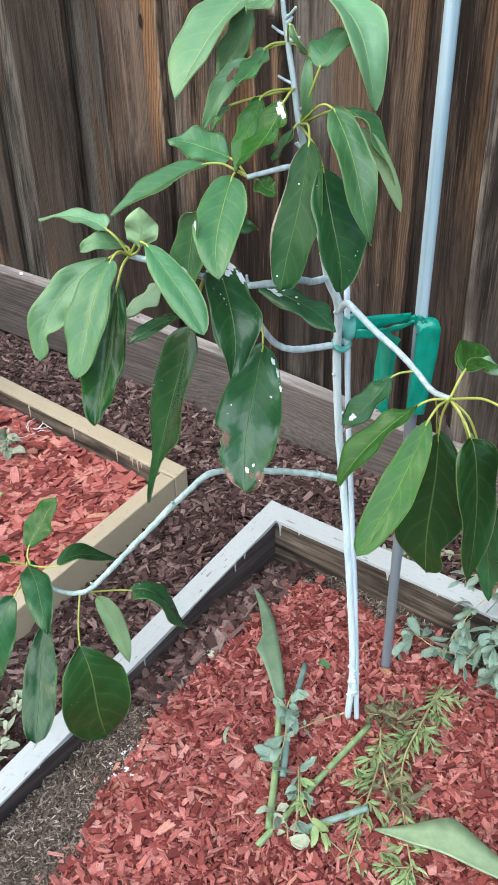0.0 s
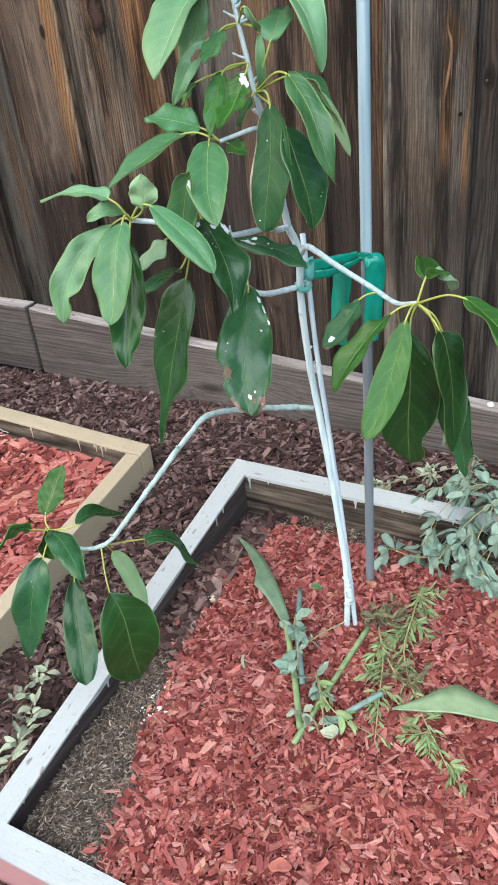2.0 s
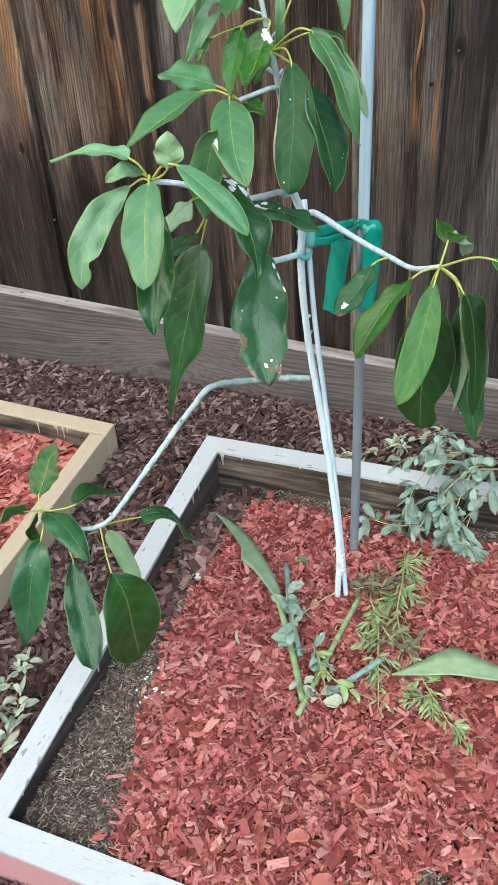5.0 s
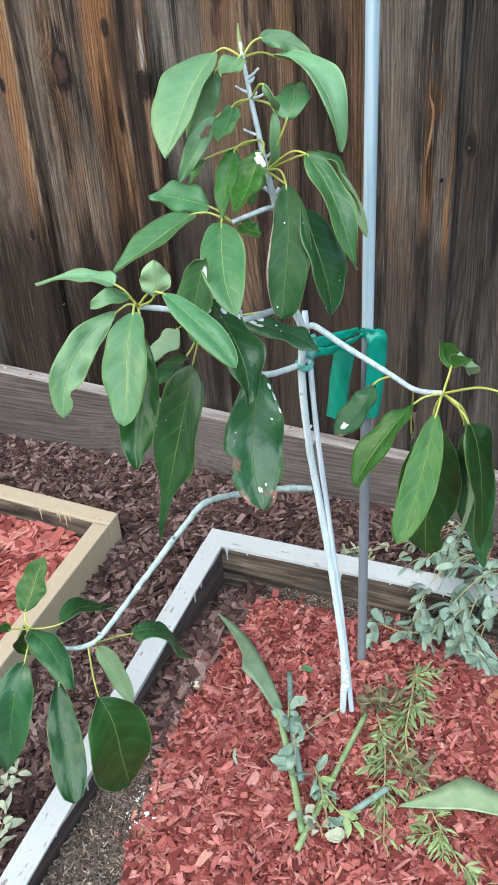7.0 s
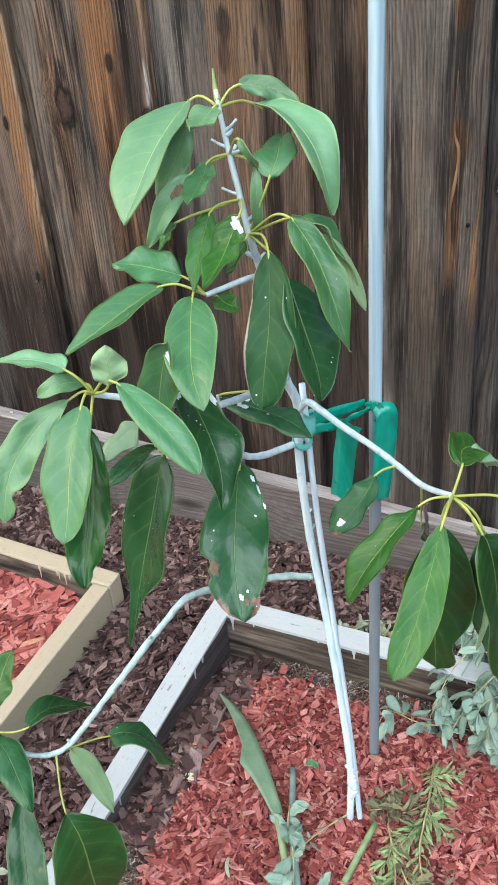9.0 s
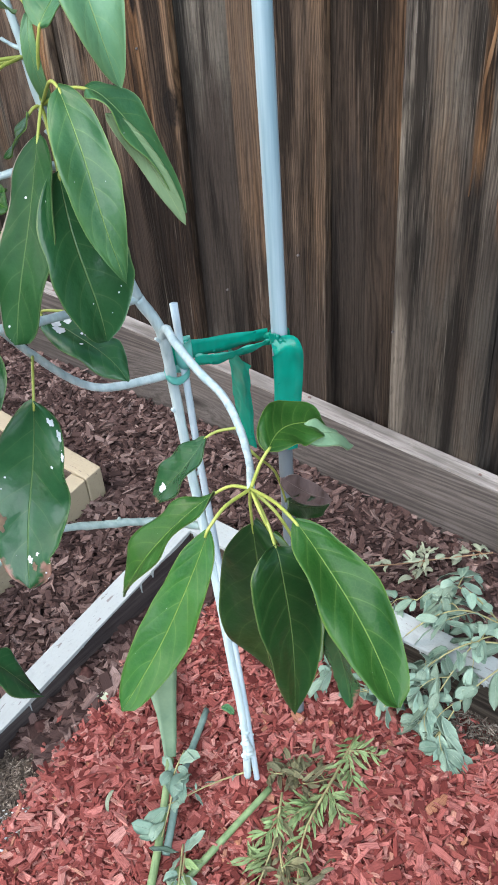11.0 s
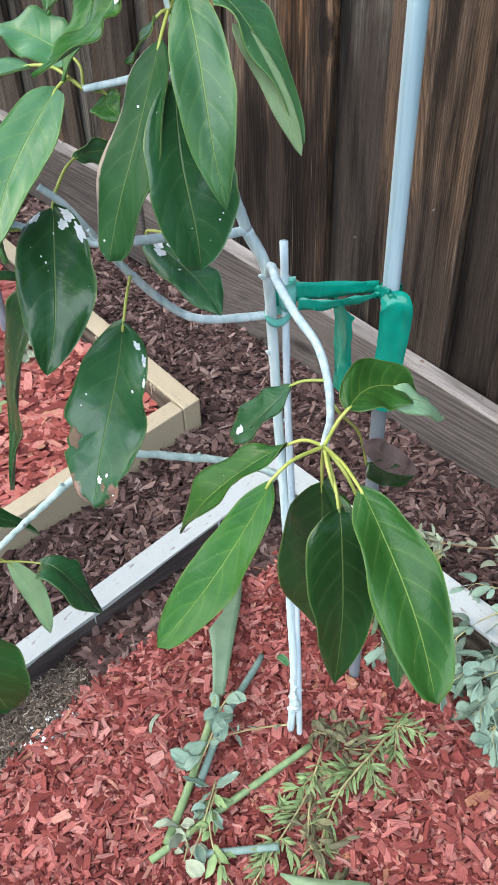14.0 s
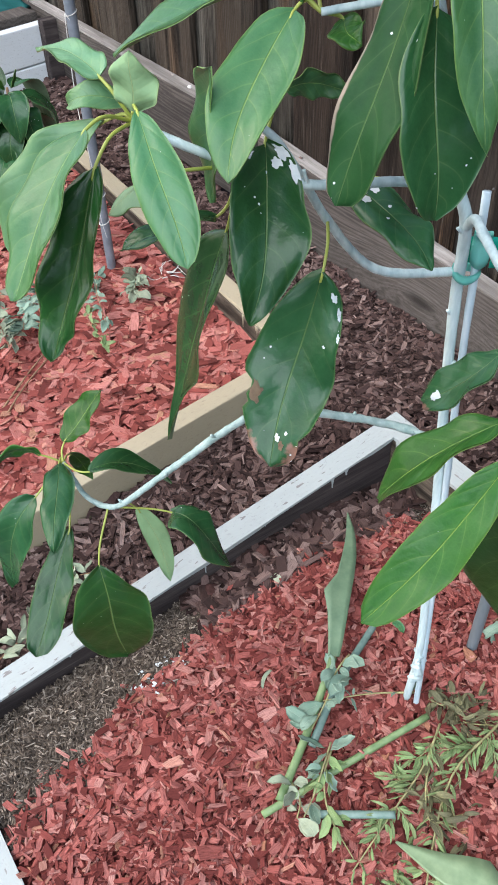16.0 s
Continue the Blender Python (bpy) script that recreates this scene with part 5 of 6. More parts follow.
def leaf(age, node, base, mid, tip, across, under=False, fold=0.34, wave=0.15, widen=1.0, stalk=True, shape=(0.60, 0.80), tail=0.0, roll=0.0, paint=(), quilt=0.018, lop=0.0, bites=(), flap=None, flap_look=1, hang=None, burn=()):
    """A leaf on its stalk. under: hangs so that its pale underside is turned outwards.
    flap: a part of the blade folded over (base, mid, tip, across), showing its underside (1) or dead (2)."""
    leaf_count[0] += 1
    seed = leaf_count[0] * 1.37
    b0, m0, t0, w = Vector(base), Vector(mid), Vector(tip), Vector(across) * widen
    face = (t0 - b0).cross(w).dot(OUT - m0) > 0
    if face == under:
        w, lop, bites = -w, -lop, [(a, -c, h, v) for a, c, h, v in bites]
    bm = bmesh.new()
    uvs = bm.loops.layers.uv.new("UVMap")
    at = blade(bm, b0, m0, t0, w * 1.06, uvs, fold, wave, seed, 28, 0.0004, 1, shape, tail, quilt, roll, lop, bites)
    blots = [(splash_mesh(at, *q, seed), "paint_splash", SPLASH, "splash of whitewash") for q in paint]
    blots += [(splash_mesh(at, *q, seed), "scorch_mark", SCORCH, "brown scorched blotch") for q in burn]
    if flap:
        whole = len(bm.faces)
        blade(bm, *flap, uvs, 0.25, 0.14, seed + 2.0, 20, 0.0004, 1, (0.55, 0.6))
        for fc in list(bm.faces)[whole:]:
            fc.material_index = flap_look
    up, low = KINDS[age]
    ob = solid("leaf", bm, up, tree, materials=(low, DEADLEAF))
    for q, kind_of, look_of, words in blots:
        st = solid(kind_of, q, look_of)
        st.parent = ob
        st["label"] = words
    if stalk:
        nd = Vector(node)
        way = (b0 - (m0 - b0) * 0.30)
        c1 = nd.lerp(b0, 0.5) * 0.55 + way * 0.45
        bm = bmesh.new()
        tube(bm, hang or [nd, c1, b0, b0.lerp(m0, 0.12)], 0.0013, 0.0009, 7, 6)
        st = solid("stalk", bm, PETIOLE if age != "dead" else DRYTWIG)
        st.parent = ob
        st.matrix_parent_inverse = Matrix.Identity(4)
    return ob


OUT = EYES
leaf(young, S5, (-0.117, -0.051, 0.941), (-0.118, -0.115, 0.907), (-0.124, -0.158, 0.862), (0.048, -0.002, -0.002), lop=-0.3, wave=0.06, widen=1.0)
leaf(young, S5, (-0.104, -0.077, 0.928), (-0.119, -0.083, 0.899), (-0.136, -0.089, 0.865), (-0.017, -0.004, 0.010), widen=1.25)
leaf(young, S4, (-0.105, -0.081, 0.887), (-0.119, -0.101, 0.863), (-0.144, -0.103, 0.827), (-0.019, -0.003, 0.012), widen=0.85, burn=((0.26, 0.1, 0.10, 0.42),))
leaf(fresh, S4, (-0.090, -0.075, 0.896), (-0.090, -0.095, 0.882), (-0.085, -0.122, 0.870), (0.017, 0.001, 0.002), widen=1.45)
leaf(young, S5, (-0.070, -0.047, 0.952), (-0.051, -0.030, 0.949), (-0.029, -0.019, 0.933), (0.000, -0.015, -0.021), roll=0.2, widen=0.72)
leaf(young, S5, (-0.060, -0.034, 0.935), (-0.005, -0.063, 0.910), (0.010, -0.056, 0.851), (0.014, 0.045, -0.000), roll=0.0, widen=0.92, wave=0.06, fold=0.6)
leaf(fresh, S2, (-0.037, -0.068, 0.882), (-0.039, -0.050, 0.898), (-0.048, -0.013, 0.908), (0.033, 0.006, 0.002))
leaf(young, S4, (-0.049, -0.095, 0.917), (-0.040, -0.094, 0.903), (-0.043, -0.078, 0.891), (0.010, -0.004, 0.000))
leaf(young, S4, (-0.052, -0.062, 0.889), (-0.051, -0.066, 0.859), (-0.065, -0.044, 0.818), (0.009, 0.005, -0.000))
leaf(fresh, S2, (-0.014, -0.081, 0.853), (0.021, -0.099, 0.811), (0.040, -0.102, 0.750), (0.016, 0.028, 0.002))
leaf(fresh, S2, (-0.011, -0.063, 0.849), (0.010, -0.052, 0.828), (0.028, -0.032, 0.767), (-0.010, 0.027, 0.005), fold=0.4, flap=((0.002, -0.062, 0.836), (0.020, -0.050, 0.806), (0.033, -0.036, 0.762), (0.010, 0.010, 0.001)))
leaf(edged, S2, (-0.033, -0.088, 0.827), (-0.018, -0.125, 0.770), (-0.018, -0.153, 0.712), (0.035, 0.008, 0.002), wave=0.1, fold=0.3, shape=(0.62, 0.48), lop=0.12, widen=1.1)
leaf(old, S2, (-0.015, -0.093, 0.807), (0.007, -0.110, 0.757), (0.023, -0.108, 0.704), (0.015, 0.050, -0.001), quilt=0.04, shape=(0.6, 0.58), lop=0.1, wave=0.06)
leaf(mature, S3, (-0.084, -0.090, 0.858), (-0.086, -0.103, 0.834), (-0.085, -0.130, 0.801), (0.019, 0.001, -0.001), widen=1.2)
leaf(mature, S3, (-0.050, -0.102, 0.859), (-0.062, -0.114, 0.832), (-0.055, -0.162, 0.814), (0.022, -0.003, 0.002), widen=1.4, paint=((0.10, 0.30, 0.09, 0.65), (0.05, -0.2, 0.05, 0.5)))
leaf(fresh, N, (-0.109, -0.106, 0.806), (-0.135, -0.118, 0.813), (-0.165, -0.128, 0.818), (0.006, -0.026, -0.017), widen=1.12)
leaf(fresh, N, (-0.113, -0.135, 0.806), (-0.135, -0.176, 0.792), (-0.164, -0.212, 0.770), (0.041, -0.027, -0.000), wave=0.05)
leaf(fresh, N, (-0.084, -0.134, 0.798), (-0.062, -0.177, 0.769), (-0.036, -0.215, 0.740), (0.035, 0.022, -0.002), wave=0.08, shape=(0.58, 0.74))
leaf(mature, N, (-0.077, -0.103, 0.789), (-0.063, -0.112, 0.785), (-0.052, -0.110, 0.783), (-0.005, -0.013, -0.006), widen=1.35)
leaf(mature, S2, (-0.063, -0.069, 0.831), (-0.067, -0.078, 0.817), (-0.074, -0.087, 0.804), (0.010, -0.006, -0.000), widen=1.4)
leaf(young, S5, (-0.083, -0.068, 0.938), (-0.084, -0.086, 0.930), (-0.084, -0.108, 0.924), (0.022, 0.001, -0.003), widen=1.15)
leaf(young, L, (-0.155, -0.226, 0.762), (-0.190, -0.228, 0.768), (-0.245, -0.229, 0.756), (0.001, -0.024, -0.006), shape=(0.38, 0.95), widen=0.85)
leaf(young, L, (-0.155, -0.207, 0.742), (-0.159, -0.235, 0.751), (-0.177, -0.242, 0.742), (-0.014, 0.009, 0.017), widen=0.68)
leaf(young, L, (-0.157, -0.226, 0.735), (-0.183, -0.270, 0.705), (-0.188, -0.297, 0.651), (-0.026, -0.009, 0.013), wave=0.22, shape=(0.7, 0.55), bites=((0.8, -1, 0.5, 0.05),))
leaf(fresh, L, (-0.120, -0.255, 0.749), (-0.107, -0.292, 0.716), (-0.100, -0.323, 0.670), (0.039, 0.006, 0.003), shape=(0.62, 0.6), wave=0.08)
leaf(deep, L, (-0.117, -0.254, 0.728), (-0.113, -0.285, 0.663), (-0.107, -0.306, 0.615), (0.032, 0.015, -0.004), fold=0.8, wave=0.2, bites=((0.85, 1, 0.35, 0.05),))
leaf(fresh, L, (-0.103, -0.230, 0.759), (-0.058, -0.240, 0.735), (-0.026, -0.248, 0.701), (0.010, 0.025, 0.006), roll=0.2, widen=1.02, wave=0.06, shape=(0.72, 0.62))
leaf(young, L, (-0.114, -0.227, 0.753), (-0.110, -0.229, 0.771), (-0.111, -0.226, 0.788), (0.031, 0.025, -0.003), under=True, wave=0.2, widen=0.68)
leaf(mature, BM, (-0.095, -0.221, 0.722), (-0.105, -0.235, 0.714), (-0.115, -0.249, 0.695), (0.017, -0.006, -0.001), widen=1.5, under=True)
leaf(old, BM, (-0.114, -0.167, 0.659), (-0.129, -0.184, 0.588), (-0.157, -0.205, 0.451), (0.057, -0.018, -0.012), tail=0.72, shape=(0.7, 0.6), wave=0.14, widen=0.98)
leaf(old, BM, (-0.118, -0.172, 0.669), (-0.114, -0.216, 0.675), (-0.125, -0.240, 0.662), (0.023, -0.002, 0.001))
leaf(fresh, N, (-0.070, -0.200, 0.785), (-0.091, -0.188, 0.736), (-0.096, -0.186, 0.693), (0.034, -0.004, -0.010), paint=((0.12, 0.4, 0.05, 0.3),), stalk=False)
leaf(old, R2, (-0.097, -0.146, 0.720), (-0.058, -0.176, 0.685), (-0.034, -0.202, 0.639), (0.018, 0.037, -0.011), quilt=0.035, paint=((0.07, 0.70, 0.04, 0.20), (0.12, 0.35, 0.03, 0.16), (0.17, 0.85, 0.05, 0.12), (0.10, -0.8, 0.04, 0.12)), widen=1.15)
leaf(scorched, R1, (-0.059, -0.125, 0.639), (-0.056, -0.145, 0.569), (-0.034, -0.191, 0.509), (0.051, 0.032, -0.006), quilt=0.06, shape=(0.62, 0.5), wave=0.16, paint=((0.87, 0.12, 0.018, 0.11), (0.84, 0.42, 0.010, 0.06), (0.11, 0.80, 0.025, 0.10), (0.19, 0.92, 0.03, 0.05), (0.29, 0.95, 0.02, 0.04), (0.36, 0.6, 0.008, 0.04)), bites=((0.66, -1, 0.3, 0.035), (0.74, -1, 0.22, 0.03), (0.86, 1, 0.2, 0.04)), burn=((0.69, -0.80, 0.055, 0.16), (0.90, 0.35, 0.02, 0.12)))
leaf(old, F1, (-0.108, -0.067, 0.670), (-0.045, -0.075, 0.663), (-0.009, -0.073, 0.644), (-0.003, -0.034, -0.005), paint=((0.14, -0.15, 0.05, 0.30), (0.22, -0.35, 0.05, 0.26), (0.20, 0.35, 0.03, 0.16), (0.36, 0.2, 0.012, 0.07), (0.45, -0.3, 0.012, 0.07)), roll=0.3)
leaf(fresh, (-0.100, -0.142, 0.726), (-0.129, -0.107, 0.735), (-0.124, -0.084, 0.738), (-0.112, -0.062, 0.728), (0.001, -0.003, 0.019), wave=0.35)
leaf(scorched, D0, (0.049, -0.057, 0.605), (0.039, -0.074, 0.586), (0.014, -0.086, 0.551), (0.021, -0.015, -0.005), paint=((0.84, 0.1, 0.055, 0.30),), shape=(0.75, 0.45), widen=1.22)
leaf(mature, R, (0.106, -0.112, 0.616), (0.088, -0.143, 0.592), (0.059, -0.171, 0.544), (0.022, -0.016, -0.001), shape=(0.8, 0.42), wave=0.16, widen=1.2, fold=0.5)
leaf(mature, R, (0.137, -0.153, 0.632), (0.131, -0.184, 0.588), (0.123, -0.237, 0.533), (0.029, 0.003, -0.007), shape=(0.75, 0.48), widen=1.04)
leaf(deep, R, (0.123, -0.097, 0.586), (0.126, -0.094, 0.506), (0.121, -0.087, 0.410), (0.053, 0.013, 0.000), widen=1.22, fold=0.15, wave=0.15, shape=(0.7, 0.55), bites=((0.8, 1, 0.45, 0.08),))
leaf(deep, R, (0.164, -0.124, 0.608), (0.178, -0.134, 0.569), (0.184, -0.141, 0.475), (0.015, 0.035, -0.002), widen=1.2, fold=0.15)
leaf(mature, R, (0.157, -0.118, 0.610), (0.166, -0.092, 0.533), (0.157, -0.068, 0.430), (0.012, -0.003, 0.000), under=True, fold=0.9, wave=0.3)
leaf(mature, R, (0.190, -0.138, 0.654), (0.230, -0.148, 0.630), (0.277, -0.165, 0.582), (0.012, 0.036, -0.000), shape=(0.75, 0.5), fold=0.3)
leaf(mature, R, (0.138, -0.093, 0.653), (0.134, -0.062, 0.651), (0.143, -0.032, 0.641), (0.028, 0.006, -0.019), fold=0.3, shape=(0.5, 0.45), flap=((0.139, -0.062, 0.645), (0.148, -0.034, 0.636), (0.146, -0.010, 0.606), (0.017, 0.004, -0.015)), quilt=0.03)
leaf(scorched, R, (0.162, -0.100, 0.591), (0.174, -0.071, 0.480), (0.187, -0.068, 0.391), (0.039, -0.004, 0.004))
leaf(deep, R, (0.082, -0.005, 0.522), (0.075, 0.029, 0.483), (0.063, 0.085, 0.440), (0.002, -0.011, -0.018), wave=0.25, fold=0.4, flap=((0.088, -0.016, 0.555), (0.081, 0.026, 0.508), (0.067, 0.086, 0.447), (-0.002, 0.010, -0.019)), flap_look=2, hang=[(0.082, -0.050, 0.607), (0.091, -0.050, 0.601), (0.086, -0.024, 0.568), (0.083, -0.012, 0.543), (0.082, -0.005, 0.519)])
leaf(mature, E, (-0.357, -0.244, 0.314), (-0.360, -0.217, 0.337), (-0.352, -0.188, 0.366), (0.030, -0.001, -0.002), widen=1.28)
leaf(old, E, (-0.344, -0.259, 0.301), (-0.288, -0.289, 0.308), (-0.239, -0.317, 0.288), (-0.016, -0.030, -0.002), roll=0.3, fold=0.1)
leaf(old, E, (-0.296, -0.279, 0.248), (-0.268, -0.317, 0.200), (-0.228, -0.370, 0.155), (-0.029, -0.027, 0.005), shape=(0.7, 0.4), wave=0.16)
leaf(deep, E0, (-0.243, -0.272, 0.231), (-0.224, -0.280, 0.173), (-0.222, -0.272, 0.068), (0.037, 0.078, 0.004), shape=(0.85, 0.50), fold=0.12, wave=0.07)
leaf(young, E0, (-0.292, -0.197, 0.230), (-0.279, -0.182, 0.169), (-0.262, -0.182, 0.108), (-0.014, -0.039, -0.008), under=True, widen=0.65)
leaf(old, E0, (-0.247, -0.174, 0.249), (-0.209, -0.162, 0.250), (-0.189, -0.143, 0.185), (0.036, -0.038, 0.014), roll=0.25)
leaf(old, E, (-0.302, -0.242, 0.310), (-0.298, -0.199, 0.301), (-0.274, -0.158, 0.264), (0.029, -0.011, -0.001))
leaf(mature, E, (-0.376, -0.235, 0.275), (-0.417, -0.211, 0.215), (-0.409, -0.205, 0.186), (-0.003, -0.021, -0.006))
leaf(old, E, (-0.324, -0.299, 0.287), (-0.328, -0.340, 0.239), (-0.351, -0.350, 0.132), (-0.039, -0.020, 0.013))
leaf(mature, E, (-0.359, -0.273, 0.309), (-0.371, -0.294, 0.318), (-0.369, -0.336, 0.312), (0.012, -0.010, 0.026), roll=0.2)
leaf(mature, S3, (-0.115, -0.095, 0.850), (-0.122, -0.102, 0.841), (-0.126, -0.109, 0.828), (0.012, -0.002, 0.004))

# ---------------------------------------------------------------- cuttings on the mulch
def strap(name, label, points, widths, side_up, stalk=None, look_of=None):
    ob = thing(name, label, "cut leaf", "garden cuttings", at=points[0])
    bm = bmesh.new()
    uvs = bm.loops.layers.uv.new("UVMap")
    line = spline(points, 8)
    n = len(line) - 1
    prev = None
    for i, p in enumerate(line):
        f = i / n
        t = (line[min(i + 1, n)] - line[max(i - 1, 0)]).normalized()
        u = t.cross(Vector(side_up)).normalized()
        nn = u.cross(t)
        k = f * (len(widths) - 1)
        a = min(int(k), len(widths) - 2)
        g = k - a
        wl = widths[a][0] * (1 - g) + widths[a + 1][0] * g
        wr = widths[a][1] * (1 - g) + widths[a + 1][1] * g
        row = []
        for c in (-wl, -wl * 0.5, 0.0, wr * 0.5, wr):
            q = p + u * c + nn * (0.12 * abs(c))
            row.append((bm.verts.new(q + nn * 0.0011), bm.verts.new(q - nn * 0.0011)))
        if prev:
            for k2 in range(4):
                bm.faces.new((prev[k2][0], prev[k2 + 1][0], row[k2 + 1][0], row[k2][0]))
                bm.faces.new((prev[k2][1], row[k2][1], row[k2 + 1][1], prev[k2 + 1][1]))
            for k2 in (0, 4):
                bm.faces.new((prev[k2][0], row[k2][0], row[k2][1], prev[k2][1]))
        prev = row
    bmesh.ops.recalc_face_normals(bm, faces=bm.faces)
    solid("blade", bm, look_of or STRAP, ob)
    if stalk:
        bm = bmesh.new()
        tube(bm, stalk, 0.0052, 0.0050, 10, 8, 0.04)
        solid("stalk", bm, STALK, ob)
    return ob


strap("strap_leaf", "cut grey-green strap leaf with its stalk on red mulch", [(-0.098, -0.045, 0.022), (-0.142, -0.002, 0.030), (-0.190, 0.045, 0.026), (-0.240, 0.095, 0.014), (-0.286, 0.136, 0.006)],
      [(0.007, 0.008), (0.010, 0.011), (0.014, 0.013), (0.022, 0.015), (0.007, 0.017), (0.004, 0.017), (0.002, 0.014), (0.001, 0.009), (0.001, 0.001)], (0, 0, 1), [(-0.004, -0.200, -0.020), (-0.045, -0.128, -0.004), (-0.098, -0.045, 0.020)], STRAPGREY)
strap("strap_leaf", "broad pale green cut strap leaf lying on red mulch", [(0.112, -0.124, -0.006), (0.158, -0.115, 0.006), (0.198, -0.105, 0.011), (0.240, -0.098, 0.010), (0.285, -0.090, 0.007), (0.360, -0.082, 0.002)],
      [(0.001, 0.001), (0.021, 0.006), (0.043, 0.006), (0.028, 0.006), (0.013, 0.005), (0.003, 0.003)], (0, 0, 1))


def stick(label, points, r, material=STALK):
    ob = thing("cut_stalk", label, "cut stalk", "garden cuttings", at=points[0])
    solid("stalk", tube(bmesh.new(), points, r, r * 0.92, 10, 7, 0.04), material, ob)
    return ob


stick("thick green cut stalk lying across red mulch", [(-0.004, -0.224, -0.026), (0.010, -0.115, -0.010), (0.028, 0.002, 0.010)], 0.0046)
stick("blue-green cut stalk beside the strap leaf", [(-0.030, -0.132, -0.008), (-0.072, -0.055, 0.008), (-0.114, 0.045, 0.006)], 0.0050, STALKBLUE)
stick("short blue-green cut stalk on red mulch", [(0.030, -0.181, -0.016), (0.060, -0.145, -0.007), (0.091, -0.107, 0.001)], 0.0047, STALKBLUE)

gp = "leafy cuttings"
STRAW = plain("straw_stem", (0.19, 0.19, 0.085), (0.36, 0.34, 0.16), 0.6, 90.0)
sprig("leafy_cutting", "grey-green oval leaves of a cutting on the stalks", "cutting", [(-0.085, -0.030, 0.030), (-0.075, -0.060, 0.030), (-0.055, -0.090, 0.026), (-0.040, -0.125, 0.012)], 0.028, 0.0135, 15, GREYLEAF, TWIG, 1, 1.3, group=gp, floor=bed_z, shape=(0.7, 0.6))
sprig("leafy_cutting", "thin cutting with oval leaves beside the trunk", "cutting", [(-0.005, 0.010, 0.010), (-0.035, -0.035, 0.010), (-0.062, -0.090, 0.010)], 0.015, 0.0065, 9, GREYLEAF, TWIG, 2, 0.8, group=gp, floor=bed_z)
sprig("leafy_cutting", "narrow-leaved green cutting lying across red mulch", "cutting", [(0.078, 0.125, 0.012), (0.088, 0.050, 0.018), (0.098, -0.027, 0.008), (0.150, -0.110, -0.005), (0.222, -0.190, -0.024)], 0.0190, 0.0037, 330, TWIGLEAF, STRAW, 3, 0.8, 0.0020, shoots=9, group=gp, floor=bed_z, ranks=True, crinkle=0.3)
sprig("leafy_cutting", "narrow-leaved green cutting by the cut stalks", "cutting", [(0.045, 0.005, 0.014), (0.070, -0.045, 0.008), (0.086, -0.105, -0.002), (0.105, -0.180, -0.018)], 0.0180, 0.0036, 170, TWIGLEAF, STRAW, 4, 0.9, 0.0016, shoots=6, group=gp, floor=bed_z, ranks=True, crinkle=0.3)
sprig("leafy_cutting", "limp cutting with drooping leaves over the stalks", "cutting", [(-0.008, -0.120, 0.004), (0.010, -0.145, 0.000), (0.045, -0.165, -0.008), (0.098, -0.172, -0.014)], 0.022, 0.0085, 14, TWIGLEAF, TWIG, 5, 1.0, group=gp, floor=bed_z)
sprig("leafy_cutting", "oval wilted leaves under the cut stalks", "cutting", [(-0.020, -0.175, -0.016), (0.010, -0.180, -0.018), (0.024, -0.195, -0.020)], 0.034, 0.014, 11, SAGELEAF, TWIG, 6, 1.3, group=gp, floor=bed_z, shape=(0.7, 0.6))
sprig("leafy_cutting", "folded pale green leaves where the stalks cross", "cutting", [(-0.015, -0.115, 0.008), (0.002, -0.140, 0.006), (0.018, -0.165, -0.004), (0.030, -0.190, -0.012)], 0.028, 0.012, 10, GREYLEAF, STRAW, 9, 1.1, group=gp, floor=bed_z)
sprig("leafy_cutting", "brown wilted leaves heaped beside the trunk", "cutting", [(0.020, 0.040, 0.006), (0.055, 0.030, 0.010), (0.085, 0.060, 0.010)], 0.020, 0.0058, 120, WILTED, TWIG, 7, 1.0, shoots=6, group=gp, floor=bed_z)
sprig("leafy_cutting", "green and brown narrow leaves heaped on red mulch", "cutting", [(0.060, -0.020, 0.008), (0.090, -0.060, 0.006), (0.120, -0.080, 0.002), (0.135, -0.045, 0.004)], 0.024, 0.0055, 60, WILTED, TWIG, 8, 1.0, shoots=6, group=gp, floor=bed_z)

# heap of grey-green cuttings hanging over the back board
over = "grey-green cuttings over the board"
for i, st in enumerate((
        [(0.205, 0.335, 0.075), (0.150, 0.285, 0.090), (0.105, 0.225, 0.050), (0.085, 0.185, 0.014)],
        [(0.190, 0.350, 0.080), (0.120, 0.320, 0.105), (0.070, 0.270, 0.070), (0.050, 0.195, 0.018)],
        [(0.180, 0.340, 0.075), (0.160, 0.290, 0.095), (0.145, 0.235, 0.055), (0.135, 0.190, 0.010)],
        [(0.170, 0.365, 0.060), (0.110, 0.365, 0.098), (0.070, 0.345, 0.090), (0.050, 0.320, 0.075)],
        [(0.090, 0.200, 0.020), (0.040, 0.190, 0.016), (0.000, 0.200, 0.012), (-0.020, 0.205, 0.008)],
        [(0.200, 0.300, 0.070), (0.175, 0.240, 0.050), (0.165, 0.205, 0.020), (0.160, 0.182, 0.008)])):
    sprig("leafy_cutting", "grey-green broad-leaved cutting hung over the white board", "cutting", st, 0.028, 0.0142, 56 if i != 4 else 22, GREYLEAF, TWIG, 20 + i, 0.75, 0.0013, 1.5, crinkle=0.06, shoots=5, group=over, floor=bed_z, shape=(0.75, 0.52))
